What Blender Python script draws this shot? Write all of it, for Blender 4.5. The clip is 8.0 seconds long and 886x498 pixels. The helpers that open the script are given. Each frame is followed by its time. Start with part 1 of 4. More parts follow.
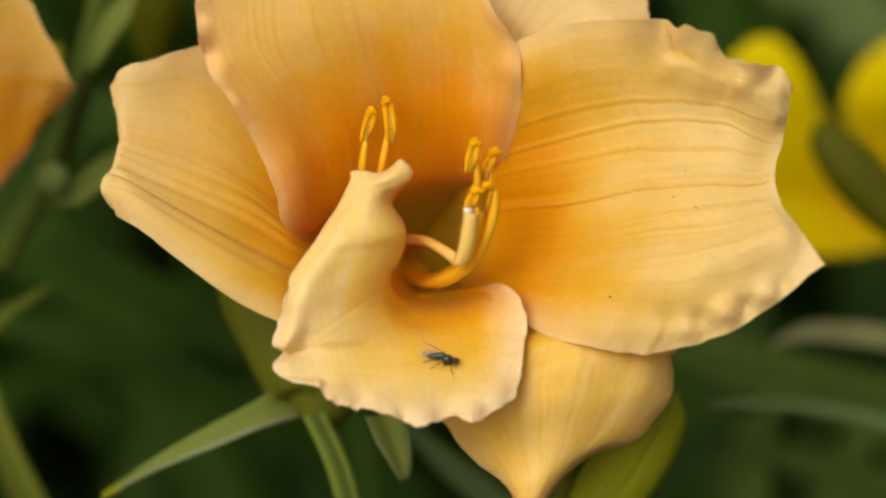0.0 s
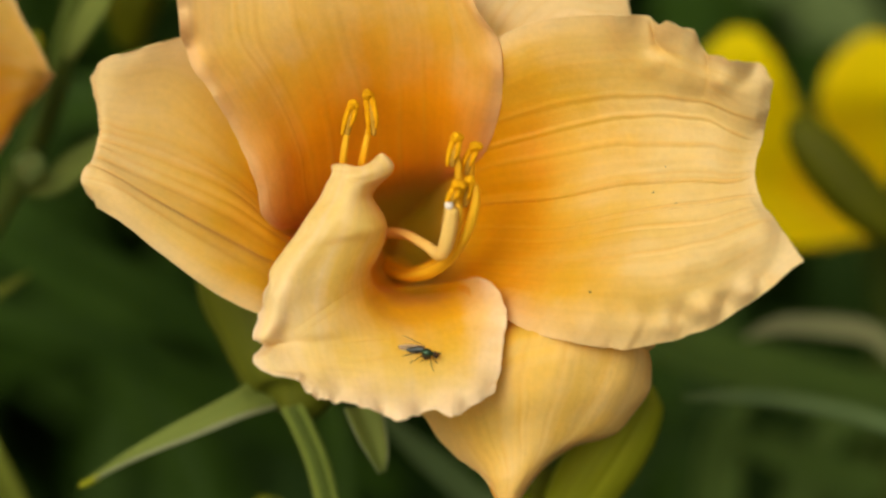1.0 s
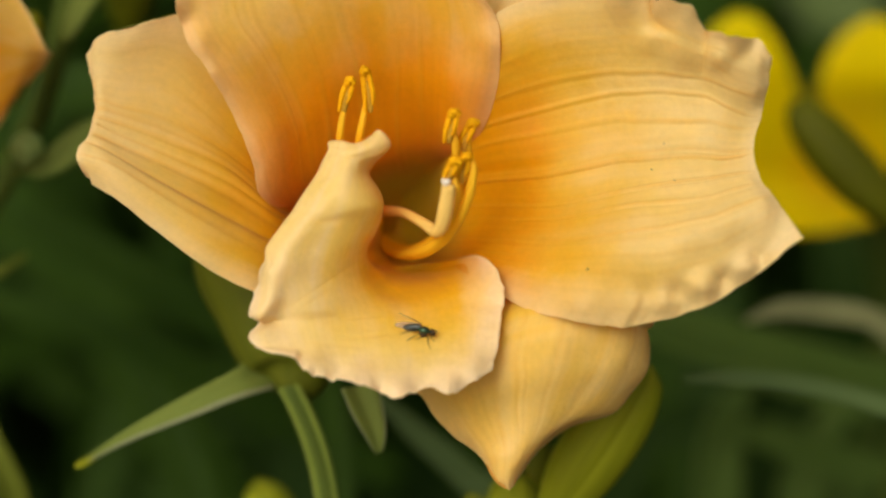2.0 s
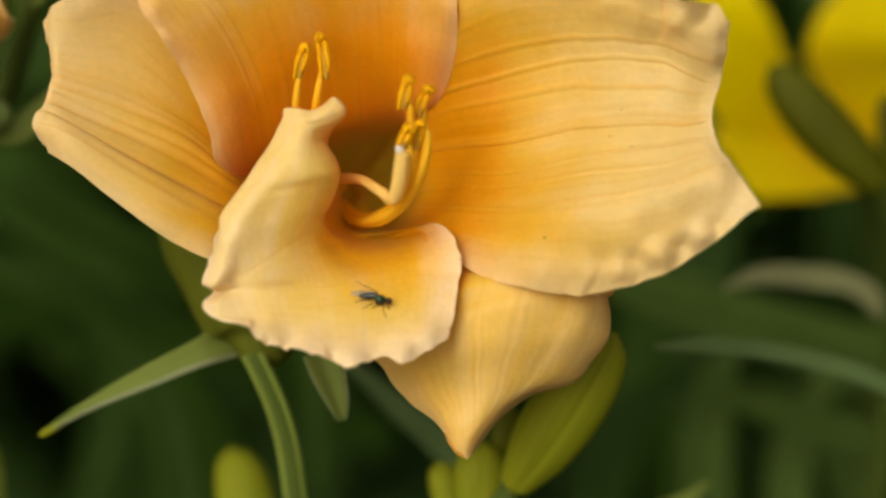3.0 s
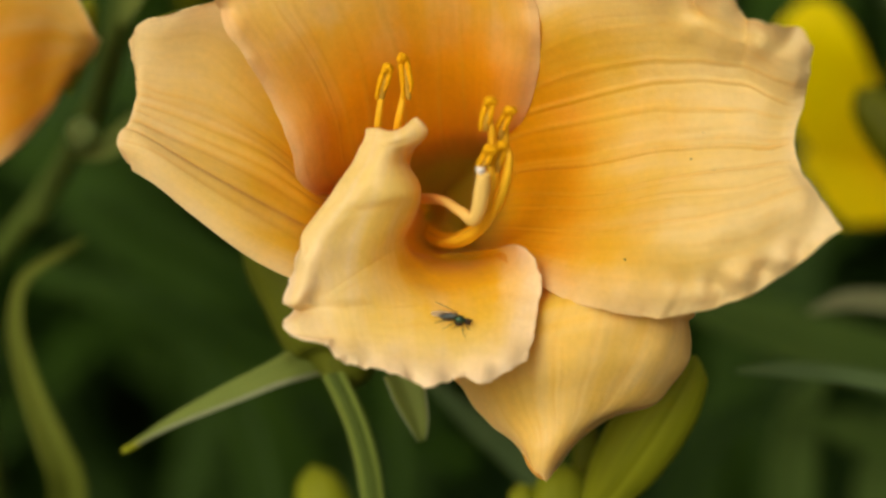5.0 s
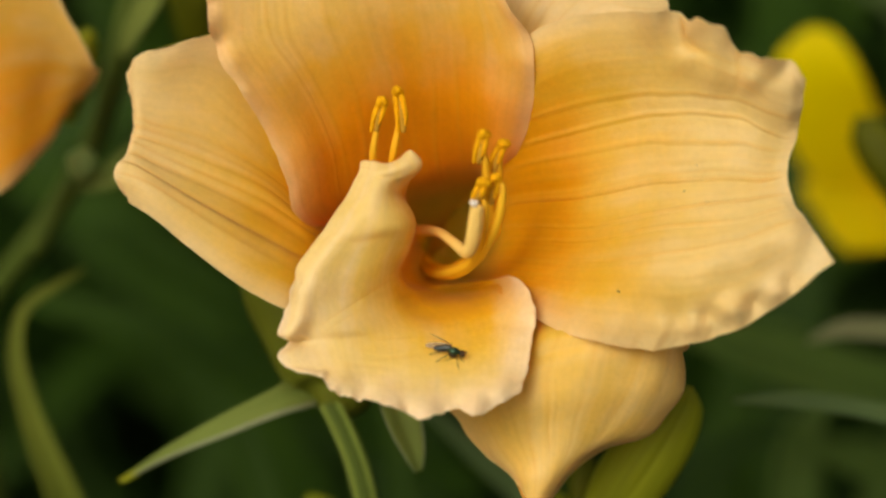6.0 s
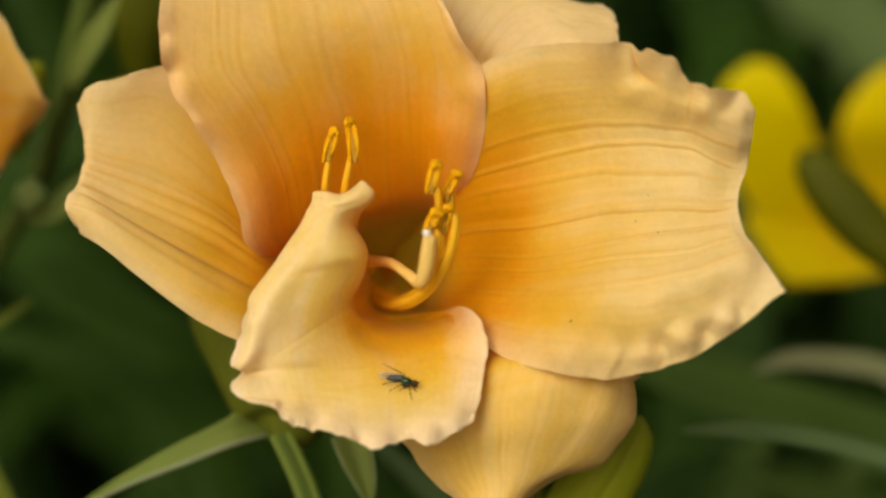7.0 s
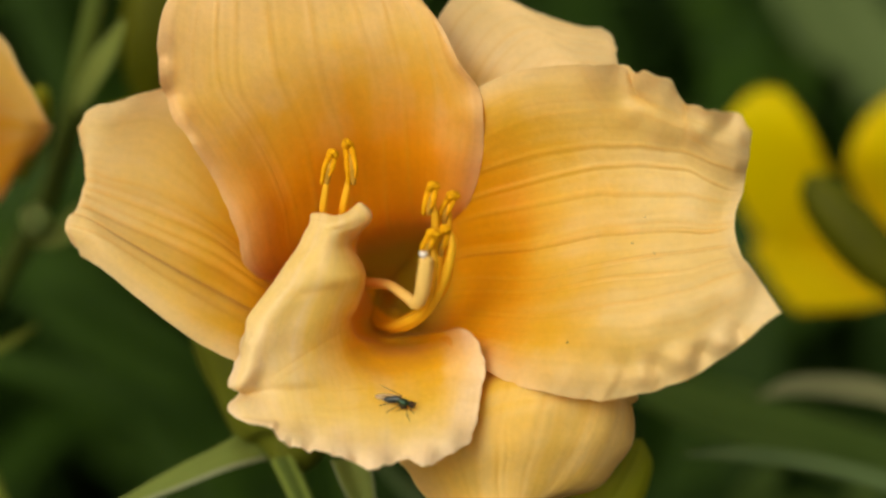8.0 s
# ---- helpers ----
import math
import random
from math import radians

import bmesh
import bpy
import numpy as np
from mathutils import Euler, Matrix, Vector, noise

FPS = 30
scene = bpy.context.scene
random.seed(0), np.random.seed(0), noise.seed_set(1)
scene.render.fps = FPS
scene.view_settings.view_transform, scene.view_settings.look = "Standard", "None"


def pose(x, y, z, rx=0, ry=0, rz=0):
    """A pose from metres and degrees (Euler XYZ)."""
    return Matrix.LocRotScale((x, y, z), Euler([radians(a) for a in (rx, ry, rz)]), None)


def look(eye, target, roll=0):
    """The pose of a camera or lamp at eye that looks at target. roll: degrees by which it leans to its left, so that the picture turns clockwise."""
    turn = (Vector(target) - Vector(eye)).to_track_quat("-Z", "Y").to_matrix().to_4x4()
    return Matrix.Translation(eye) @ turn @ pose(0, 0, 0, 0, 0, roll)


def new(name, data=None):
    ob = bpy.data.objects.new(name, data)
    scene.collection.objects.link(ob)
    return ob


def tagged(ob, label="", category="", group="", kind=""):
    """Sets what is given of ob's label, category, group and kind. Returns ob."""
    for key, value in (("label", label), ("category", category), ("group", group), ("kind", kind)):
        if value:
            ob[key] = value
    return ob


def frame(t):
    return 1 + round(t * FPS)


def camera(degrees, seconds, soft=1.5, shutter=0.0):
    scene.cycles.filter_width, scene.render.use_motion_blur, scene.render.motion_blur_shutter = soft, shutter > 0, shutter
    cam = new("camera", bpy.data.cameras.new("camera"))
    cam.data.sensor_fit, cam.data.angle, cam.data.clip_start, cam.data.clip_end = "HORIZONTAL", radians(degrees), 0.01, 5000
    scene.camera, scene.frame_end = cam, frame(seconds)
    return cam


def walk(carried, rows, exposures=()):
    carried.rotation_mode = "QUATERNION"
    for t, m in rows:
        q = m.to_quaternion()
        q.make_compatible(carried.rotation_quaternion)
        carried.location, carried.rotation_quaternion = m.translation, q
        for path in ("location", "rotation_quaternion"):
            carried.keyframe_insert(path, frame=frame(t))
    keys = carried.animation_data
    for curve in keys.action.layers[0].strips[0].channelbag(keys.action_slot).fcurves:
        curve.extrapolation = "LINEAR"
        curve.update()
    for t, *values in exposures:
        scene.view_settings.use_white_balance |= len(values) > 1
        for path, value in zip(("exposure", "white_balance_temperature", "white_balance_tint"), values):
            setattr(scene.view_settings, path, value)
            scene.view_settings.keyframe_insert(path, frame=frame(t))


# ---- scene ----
# ---- camera and its path ----
cam = camera(20, 8.0, soft=2.5)
cam.data.dof.use_dof = True
cam.data.dof.focus_distance = 0.352
cam.data.dof.aperture_fstop = 6.7

PATH = [
    (0, pose(0.00001, -0.28663, 0.75072, 55.000, -0.000, -0.000)),
    (0.5, pose(-0.00294, -0.28593, 0.75248, 54.551, -0.600, -0.234)),
    (1, pose(-0.00283, -0.28555, 0.75301, 54.459, -0.837, -0.523)),
    (1.2, pose(0.00209, -0.28619, 0.75155, 54.449, -0.405, -0.183)),
    (2.3, pose(-0.00228, -0.28664, 0.74836, 54.703, -0.859, -0.440)),
    (2.5, pose(0.00212, -0.28565, 0.74912, 54.510, -0.785, -0.415)),
    (3, pose(0.01288, -0.28380, 0.74785, 53.737, 0.094, 0.677)),
    (3.5, pose(0.01429, -0.28280, 0.74880, 53.272, 0.501, 1.383)),
    (4, pose(0.01760, -0.28190, 0.74928, 53.776, 0.967, 2.237)),
    (4.5, pose(0.02146, -0.28117, 0.74901, 53.940, 1.260, 2.927)),
    (4.7, pose(0.01899, -0.28315, 0.74784, 54.037, 1.143, 2.927)),
    (5.8, pose(0.01334, -0.28464, 0.74929, 54.718, 0.781, 2.744)),
    (6, pose(0.01949, -0.28356, 0.75069, 54.584, 1.284, 3.261)),
    (6.5, pose(0.01277, -0.28522, 0.75004, 55.205, 0.258, 1.641)),
    (7, pose(0.01570, -0.28519, 0.75018, 55.466, 0.377, 1.796)),
    (7.5, pose(0.01664, -0.28737, 0.74879, 56.096, 0.565, 2.178)),
    (8, pose(0.02169, -0.28731, 0.74817, 56.446, 0.855, 2.573)),
]
walk(cam, PATH, exposures=((0.0, -0.32, 7200, 10), (8.0, -0.38, 7200, 10)))

# ---- world and sun: bright overcast day, soft sun from the upper left ----
world = bpy.data.worlds.new("world")
scene.world = world
world.use_nodes = True
wn = world.node_tree
sky = wn.nodes.new("ShaderNodeTexSky")
sky.sky_type = "NISHITA"
sky.sun_disc = False
sky.sun_elevation = radians(51)
sky.sun_rotation = radians(216)
sky.dust_density = 8.0
sky.air_density = 0.7
haze = wn.nodes.new("ShaderNodeHueSaturation")  # thin cloud: a whiter sky
haze.inputs["Saturation"].default_value = 0.3
wn.links.new(sky.outputs[0], haze.inputs["Color"])
wn.links.new(haze.outputs[0], wn.nodes["Background"].inputs[0])
wn.nodes["Background"].inputs[1].default_value = 0.132

sun = new("sun", bpy.data.lights.new("sun", "SUN"))
sun.data.energy = 1.05
sun.data.angle = radians(30)
sun.data.color = (1.0, 0.96, 0.90)
sun.matrix_world = look((-0.37, -0.50, 0.78), (0, 0, 0))

# ---- frame of the flower: x to its side, y into the bush, z up along its face ----
MM = 0.001
FACE = pose(0, 0, 0.55, -35, 0, 0)
DOWN = FACE.to_3x3().inverted() @ Vector((0, 0, -1))


def place(p):
    """A spot given in millimetres of the flower's frame, in the world."""
    return FACE @ (Vector(p) * MM)


def rooted(points, out=0.0):
    """A stalk's points, carried on down to the soil."""
    p = Vector(points[-1])
    drop = place(p).z / MM
    return [*points, *(p + DOWN * d + Vector((out * d / drop, 0, 0)) for d in (10, 30, 80, 180, 320, drop + 5))]


# ---- materials ----
def nodes_of(name):
    m = bpy.data.materials.new(name)
    m.use_nodes = True
    t = m.node_tree
    return m, t, t.nodes["Principled BSDF"]


def ramp(t, fac, stops):
    r = t.nodes.new("ShaderNodeValToRGB")
    while len(r.color_ramp.elements) < len(stops):
        r.color_ramp.elements.new(0.5)
    for e, (p, c) in zip(r.color_ramp.elements, stops):
        e.position, e.color = p, (*c, 1)
    t.links.new(fac, r.inputs[0])
    return r.outputs[0]


def math_node(t, op, a, b=None, c=None):
    n = t.nodes.new("ShaderNodeMath")
    n.operation = op
    for i, v in enumerate((a, b, c)):
        if v is None:
            continue
        if isinstance(v, (int, float)):
            n.inputs[i].default_value = v
        else:
            t.links.new(v, n.inputs[i])
    return n.outputs[0]


def mix_color(t, fac, a, b, blend="MIX"):
    n = t.nodes.new("ShaderNodeMix")
    n.data_type, n.blend_type = "RGBA", blend
    for i, v in ((0, fac), (6, a), (7, b)):
        if isinstance(v, (int, float)):
            n.inputs[i].default_value = v
        elif isinstance(v, tuple):
            n.inputs[i].default_value = (*v, 1)
        else:
            t.links.new(v, n.inputs[i])
    return n.outputs[2]


def noise_tex(t, vector, scale, detail=4, rough=0.55, stretch=None):
    n = t.nodes.new("ShaderNodeTexNoise")
    n.inputs["Scale"].default_value = scale
    n.inputs["Detail"].default_value = detail
    n.inputs["Roughness"].default_value = rough
    if stretch:
        mp = t.nodes.new("ShaderNodeMapping")
        mp.inputs["Scale"].default_value = stretch
        t.links.new(vector, mp.inputs["Vector"])
        vector = mp.outputs[0]
    t.links.new(vector, n.inputs["Vector"])
    return n.outputs["Fac"]


def bump(t, b, height, strength, distance):
    n = t.nodes.new("ShaderNodeBump")
    n.inputs["Strength"].default_value = strength
    n.inputs["Distance"].default_value = distance
    t.links.new(height, n.inputs["Height"])
    t.links.new(n.outputs[0], b.inputs["Normal"])


def leafy(t, b, color, through_color, share):
    """Let part of the light through: a thin leaf or petal."""
    tr = t.nodes.new("ShaderNodeBsdfTranslucent")
    mx = t.nodes.new("ShaderNodeMixShader")
    mx.inputs[0].default_value = share
    t.links.new(color, b.inputs["Base Color"])
    t.links.new(through_color, tr.inputs[0])
    t.links.new(b.outputs[0], mx.inputs[1])
    t.links.new(tr.outputs[0], mx.inputs[2])
    t.links.new(mx.outputs[0], t.nodes["Material Output"].inputs[0])


def mapped(t, value, low, high, start, end):
    """value, from low..high to start..end, held at the ends."""
    n = t.nodes.new("ShaderNodeMapRange")
    for key, v in (("From Min", low), ("From Max", high), ("To Min", start), ("To Max", end)):
        n.inputs[key].default_value = v
    t.links.new(value, n.inputs["Value"])
    return n.outputs[0]


def petal_material(name, stops, throat, reach, vein_count, vein_depth, pale=0.75, gloss=0.42, streaks=0.14, rim_color=(0.95, 0.77, 0.38), blush=0.0, share=0.44, bands=0.45):
    """Pigment runs from the throat outwards; fine veins run along the petal. blush: a pinkish border inside the pale rim."""
    m, t, b = nodes_of(name)
    co = t.nodes.new("ShaderNodeTexCoord")
    off = t.nodes.new("ShaderNodeVectorMath")
    off.operation = "DISTANCE"
    t.links.new(co.outputs["Object"], off.inputs[0])
    off.inputs[1].default_value = [v * MM for v in throat]
    far = math_node(t, "DIVIDE", off.outputs["Value"], reach * MM)
    blot = noise_tex(t, co.outputs["Object"], 90, 3)
    far = math_node(t, "ADD", far, math_node(t, "MULTIPLY", math_node(t, "SUBTRACT", blot, 0.5), 0.2))
    streak = noise_tex(t, co.outputs["UV"], 1, 3, 0.6, (15, 1.3, 1))
    far = math_node(t, "ADD", far, math_node(t, "MULTIPLY", math_node(t, "SUBTRACT", streak, 0.5), streaks))
    col = ramp(t, far, stops)
    sep = t.nodes.new("ShaderNodeSeparateXYZ")
    t.links.new(co.outputs["UV"], sep.inputs[0])
    edge = math_node(t, "MINIMUM", math_node(t, "MINIMUM", sep.outputs[0], math_node(t, "SUBTRACT", 1.0, sep.outputs[0])), math_node(t, "SUBTRACT", 1.0, sep.outputs[1]))
    edge = math_node(t, "ADD", edge, math_node(t, "MULTIPLY", math_node(t, "SUBTRACT", noise_tex(t, co.outputs["Object"], 260, 3), 0.5), 0.08))
    outer = mapped(t, far, 0.5, 0.75, 0.0, 1.0)
    band = noise_tex(t, co.outputs["UV"], 1, 2, 0.5, (11, 1.1, 1))
    cloud = noise_tex(t, co.outputs["Object"], 140, 3, 0.6)
    band = math_node(t, "ADD", math_node(t, "MULTIPLY", band, 0.6), math_node(t, "MULTIPLY", cloud, 0.4))
    col = mix_color(t, math_node(t, "MULTIPLY", mapped(t, band, 0.46, 0.66, 0.0, bands), outer), col, rim_color)
    border = mapped(t, far, 0.34, 0.54, 0.0, 1.0)
    if blush:
        col = mix_color(t, math_node(t, "MULTIPLY", mapped(t, edge, 0.04, 0.26, blush, 0.0), border), col, (0.94, 0.60, 0.27))
    col = mix_color(t, math_node(t, "MULTIPLY", mapped(t, edge, 0.0, 0.11, pale, 0.0), border), col, rim_color)
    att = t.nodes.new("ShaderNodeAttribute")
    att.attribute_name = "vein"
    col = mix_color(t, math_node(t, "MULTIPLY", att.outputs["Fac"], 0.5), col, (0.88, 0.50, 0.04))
    fine = noise_tex(t, co.outputs["UV"], 1, 3, 0.6, (vein_count * 1.5, 2.2, 1))
    cells = noise_tex(t, co.outputs["Object"], 1100, 4, 0.65)
    mottle = noise_tex(t, co.outputs["Object"], 190, 4, 0.6)
    tone = math_node(t, "ADD", math_node(t, "MULTIPLY", fine, 0.13), math_node(t, "ADD", math_node(t, "MULTIPLY", cells, 0.17), math_node(t, "MULTIPLY", mottle, 0.17)))
    tone = math_node(t, "ADD", tone, 0.77)
    g = t.nodes.new("ShaderNodeCombineColor")
    for i in range(3):
        t.links.new(tone, g.inputs[i])
    col = mix_color(t, 1.0, col, g.outputs[0], "MULTIPLY")
    h = math_node(t, "ADD", math_node(t, "MULTIPLY", fine, 0.25), math_node(t, "ADD", math_node(t, "MULTIPLY", cells, 0.6), math_node(t, "ADD", math_node(t, "MULTIPLY", mottle, 1.0), math_node(t, "MULTIPLY", noise_tex(t, co.outputs["Object"], 430, 3, 0.6), 1.0))))
    bump(t, b, h, vein_depth, 0.0004)
    b.inputs["Roughness"].default_value = 0.46
    b.inputs["Specular IOR Level"].default_value = gloss
    b.inputs["Sheen Weight"].default_value = 0.08
    warm = mix_color(t, 1.0, col, (1.0, 0.84, 0.34), "MULTIPLY")
    leafy(t, b, col, warm, share)
    return m


PEACH = [(0.0, (0.68, 0.50, 0.026)), (0.20, (0.80, 0.46, 0.010)), (0.34, (0.90, 0.36, 0.003)), (0.54, (0.93, 0.40, 0.004)),
         (0.72, (0.91, 0.53, 0.045)), (0.86, (0.94, 0.64, 0.125)), (1.04, (0.95, 0.70, 0.21))]
GOLD = [(0.0, (0.68, 0.50, 0.026)), (0.18, (0.80, 0.49, 0.010)), (0.32, (0.88, 0.41, 0.003)), (0.46, (0.87, 0.395, 0.003)),
        (0.60, (0.90, 0.55, 0.035)), (0.76, (0.93, 0.68, 0.17)), (1.0, (0.94, 0.75, 0.32))]
CREAM = [(0.0, (0.68, 0.50, 0.026)), (0.25, (0.88, 0.42, 0.004)), (0.54, (0.90, 0.49, 0.012)), (0.70, (0.92, 0.59, 0.06)),
         (0.84, (0.95, 0.705, 0.19)), (1.02, (0.965, 0.75, 0.33))]
SHELL = [(0.0, (0.68, 0.50, 0.026)), (0.25, (0.88, 0.42, 0.004)), (0.44, (0.92, 0.53, 0.020)), (0.60, (0.95, 0.62, 0.075)),
         (0.80, (0.96, 0.67, 0.15)), (1.0, (0.95, 0.67, 0.22))]
THROAT = (-4.2, 30.0, 2.2)
petal_mat = petal_material("petal_peach", PEACH, THROAT, 54, 46, 0.22, 0.55, streaks=0.10, rim_color=(0.96, 0.73, 0.36), blush=0.4, share=0.38)
gold_mat = petal_material("petal_golden", GOLD, THROAT, 65, 46, 0.24, share=0.40)
low_mat = petal_material("sepal_golden", SHELL, THROAT, 60, 40, 0.24, 0.3, blush=0.2, share=0.34)
front_mat = petal_material("petal_lower", CREAM, (-1.2, 22.0, -6.6), 34, 46, 0.24, streaks=0.08, rim_color=(0.97, 0.79, 0.50), share=0.28)
back_mat = petal_material("sepal_pale", CREAM, THROAT, 40, 40, 0.2, share=0.36)
sepal_mat = petal_material("sepal_peach", GOLD, THROAT, 52, 40, 0.22)


def leaf_material(name, dark, light, share=0.25, streak=30, rough=0.6):
    m, t, b = nodes_of(name)
    co = t.nodes.new("ShaderNodeTexCoord")
    info = t.nodes.new("ShaderNodeObjectInfo")
    geo = t.nodes.new("ShaderNodeNewGeometry")
    big = noise_tex(t, co.outputs["Object"], 35, 3)
    ribs = noise_tex(t, co.outputs["UV"], 1, 2, 0.5, (streak, 1.5, 1))
    f = math_node(t, "ADD", math_node(t, "MULTIPLY", big, 0.5), math_node(t, "MULTIPLY", ribs, 0.5))
    f = math_node(t, "ADD", f, math_node(t, "MULTIPLY", math_node(t, "SUBTRACT", geo.outputs["Random Per Island"], 0.5), 0.35))
    f = math_node(t, "ADD", f, math_node(t, "MULTIPLY", math_node(t, "SUBTRACT", info.outputs["Random"], 0.5), 0.1))
    col = ramp(t, f, [(0.25, dark), (0.75, light)])
    bump(t, b, ribs, 0.4, 0.0004)
    b.inputs["Roughness"].default_value = rough
    b.inputs["Specular IOR Level"].default_value = 0.13
    warm = mix_color(t, 1.0, col, (1.1, 1.1, 0.5), "MULTIPLY")
    leafy(t, b, col, warm, share)
    return m


leaf_mat = leaf_material("leaf_green", (0.011, 0.032, 0.002), (0.036, 0.080, 0.005))
hem_mat = leaf_material("hem_whitish", (0.22, 0.26, 0.12), (0.38, 0.41, 0.22))
straw_mat = leaf_material("leaf_straw", (0.24, 0.25, 0.10), (0.38, 0.39, 0.18))
pale_mat = leaf_material("bract_pale_green", (0.13, 0.18, 0.03), (0.23, 0.285, 0.06))
straw_light_mat = leaf_material("bud_pale_green", (0.26, 0.38, 0.10), (0.38, 0.50, 0.15))
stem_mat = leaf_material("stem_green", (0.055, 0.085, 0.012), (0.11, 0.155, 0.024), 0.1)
bud_mat = leaf_material("bud_yellow_green", (0.15, 0.18, 0.006), (0.35, 0.36, 0.017), 0.15)
# lighter copy of stem_green: light on the stalk is put into the colour
stem_lit_mat = leaf_material("stem_lit_green", (0.13, 0.19, 0.028), (0.25, 0.31, 0.055), 0.12)
tube_mat = leaf_material("tube_olive_green", (0.075, 0.09, 0.006), (0.14, 0.15, 0.012), 0.1)


def plain_material(name, dark, light, scale, rough=0.6, metal=0.0, strength=0.3, distance=0.0003):
    m, t, b = nodes_of(name)
    co = t.nodes.new("ShaderNodeTexCoord")
    f = noise_tex(t, co.outputs["Object"], scale, 5)
    t.links.new(ramp(t, f, [(0.3, dark), (0.7, light)]), b.inputs["Base Color"])
    bump(t, b, f, strength, distance)
    b.inputs["Roughness"].default_value = rough
    b.inputs["Specular IOR Level"].default_value = 0.5 if metal else 0.2
    b.inputs["Metallic"].default_value = metal
    return m


YELLOW = [(0.0, (0.76, 0.46, 0.006)), (0.3, (0.84, 0.66, 0.007)), (1.0, (0.88, 0.77, 0.006))]
yellow_mat = petal_material("petal_yellow", YELLOW, (81.9, 138.0, 7.8), 42, 30, 0.2, 0.0, 0.08, bands=0.0)
bud_olive_mat = leaf_material("bud_olive_green", (0.045, 0.052, 0.001), (0.12, 0.125, 0.002), 0.1)
anther_mat = plain_material("anther_golden", (0.80, 0.34, 0.003), (0.95, 0.48, 0.006), 2500, 0.8, 0, 0.8, 0.0003)
pollen_dark_mat = plain_material("anther_brown", (0.40, 0.19, 0.010), (0.62, 0.34, 0.035), 1500, 0.8)
filament_mat = leaf_material("filament_yellow", (0.95, 0.48, 0.012), (0.97, 0.57, 0.040), 0.15, 8, 0.45)
style_mat = leaf_material("style_pale_yellow", (0.95, 0.58, 0.11), (0.97, 0.67, 0.20), 0.15, 8, 0.5)
withered_mat = plain_material("withered_brown", (0.42, 0.17, 0.02), (0.66, 0.34, 0.07), 900, 0.8)
stigma_mat = plain_material("stigma_white", (0.74, 0.66, 0.52), (0.88, 0.80, 0.66), 1200, 0.85)
soil_mat = plain_material("soil_dark", (0.020, 0.014, 0.008), (0.06, 0.042, 0.026), 40, 0.95, 0, 0.8, 0.01)
petal_mat_far = petal_material("petal_peach_far", PEACH, (-85.0, 46.0, 20.0), 37, 40, 0.3)
mid_mat = leaf_material("leaf_mid_green", (0.06, 0.12, 0.016), (0.125, 0.20, 0.035))
arch_mat = leaf_material("leaf_yellow_green", (0.075, 0.10, 0.008), (0.17, 0.20, 0.024))
grey_mat = leaf_material("leaf_grey_green", (0.085, 0.13, 0.035), (0.15, 0.21, 0.065))
blue_mat = leaf_material("leaf_blue_green", (0.11, 0.18, 0.055), (0.20, 0.29, 0.10))
fly_green_mat = plain_material("fly_metallic_green", (0.014, 0.03, 0.018), (0.05, 0.11, 0.06), 2500, 0.28, 0.8)
fly_dark_mat = plain_material("fly_dark", (0.01, 0.010, 0.008), (0.04, 0.035, 0.025), 2500, 0.45)
fly_band_mat = plain_material("fly_grey_green", (0.02, 0.028, 0.026), (0.09, 0.105, 0.095), 1500, 0.32, 0.4)
fly_brown_mat = plain_material("fly_brown", (0.03, 0.016, 0.008), (0.09, 0.05, 0.02), 2000, 0.5)
fly_eye_mat = plain_material("fly_eye", (0.035, 0.018, 0.008), (0.09, 0.045, 0.018), 3000, 0.25)


def wing_material():
    m, t, b = nodes_of("wing_clear")
    co = t.nodes.new("ShaderNodeTexCoord")
    f = noise_tex(t, co.outputs["Object"], 900, 3)
    t.links.new(ramp(t, f, [(0.3, (0.34, 0.26, 0.18)), (0.7, (0.5, 0.42, 0.32))]), b.inputs["Base Color"])
    b.inputs["Roughness"].default_value = 0.4
    b.inputs["Specular IOR Level"].default_value = 0.25
    b.inputs["Alpha"].default_value = 0.34
    return m


wing_mat = wing_material()


# ---- building blocks ----
def link_mesh(name, verts, faces, material, parent=None, uvs=None, label="", smooth=True):
    me = bpy.data.meshes.new(name)
    me.from_pydata([tuple(map(float, v)) for v in verts], [], [tuple(map(int, f)) for f in faces])
    me.materials.append(material)
    if uvs is not None:
        layer = me.uv_layers.new(name="uv")
        idx = np.empty(len(me.loops), dtype=np.int32)
        me.loops.foreach_get("vertex_index", idx)
        layer.data.foreach_set("uv", np.asarray(uvs, dtype=np.float32)[idx].ravel())
    if smooth:
        me.polygons.foreach_set("use_smooth", [True] * len(me.polygons))
    me.update()
    ob = new(name, me)
    if parent is not None:
        ob.parent = parent
    if label:
        tagged(ob, label)
    return ob


def curve_weights(count, samples):
    """Rows of weights that run a smooth spline through evenly spaced control points."""
    out = np.zeros((samples, count))
    for i, s in enumerate(np.linspace(0, count - 1, samples)):
        k = min(int(s), count - 2)
        f = s - k
        w = (-0.5 * f + f * f - 0.5 * f**3, 1 - 2.5 * f * f + 1.5 * f**3, 0.5 * f + 2 * f * f - 1.5 * f**3, -0.5 * f * f + 0.5 * f**3)
        for j, v in zip((k - 1, k, k + 1, k + 2), w):
            if j < 0:
                out[i, 0] += 2 * v
                out[i, 1] -= v
            elif j >= count:
                out[i, count - 1] += 2 * v
                out[i, count - 2] -= v
            else:
                out[i, j] += v
    return out


def spline(points, samples):
    p = np.array(points, float)
    return curve_weights(len(p), samples) @ p


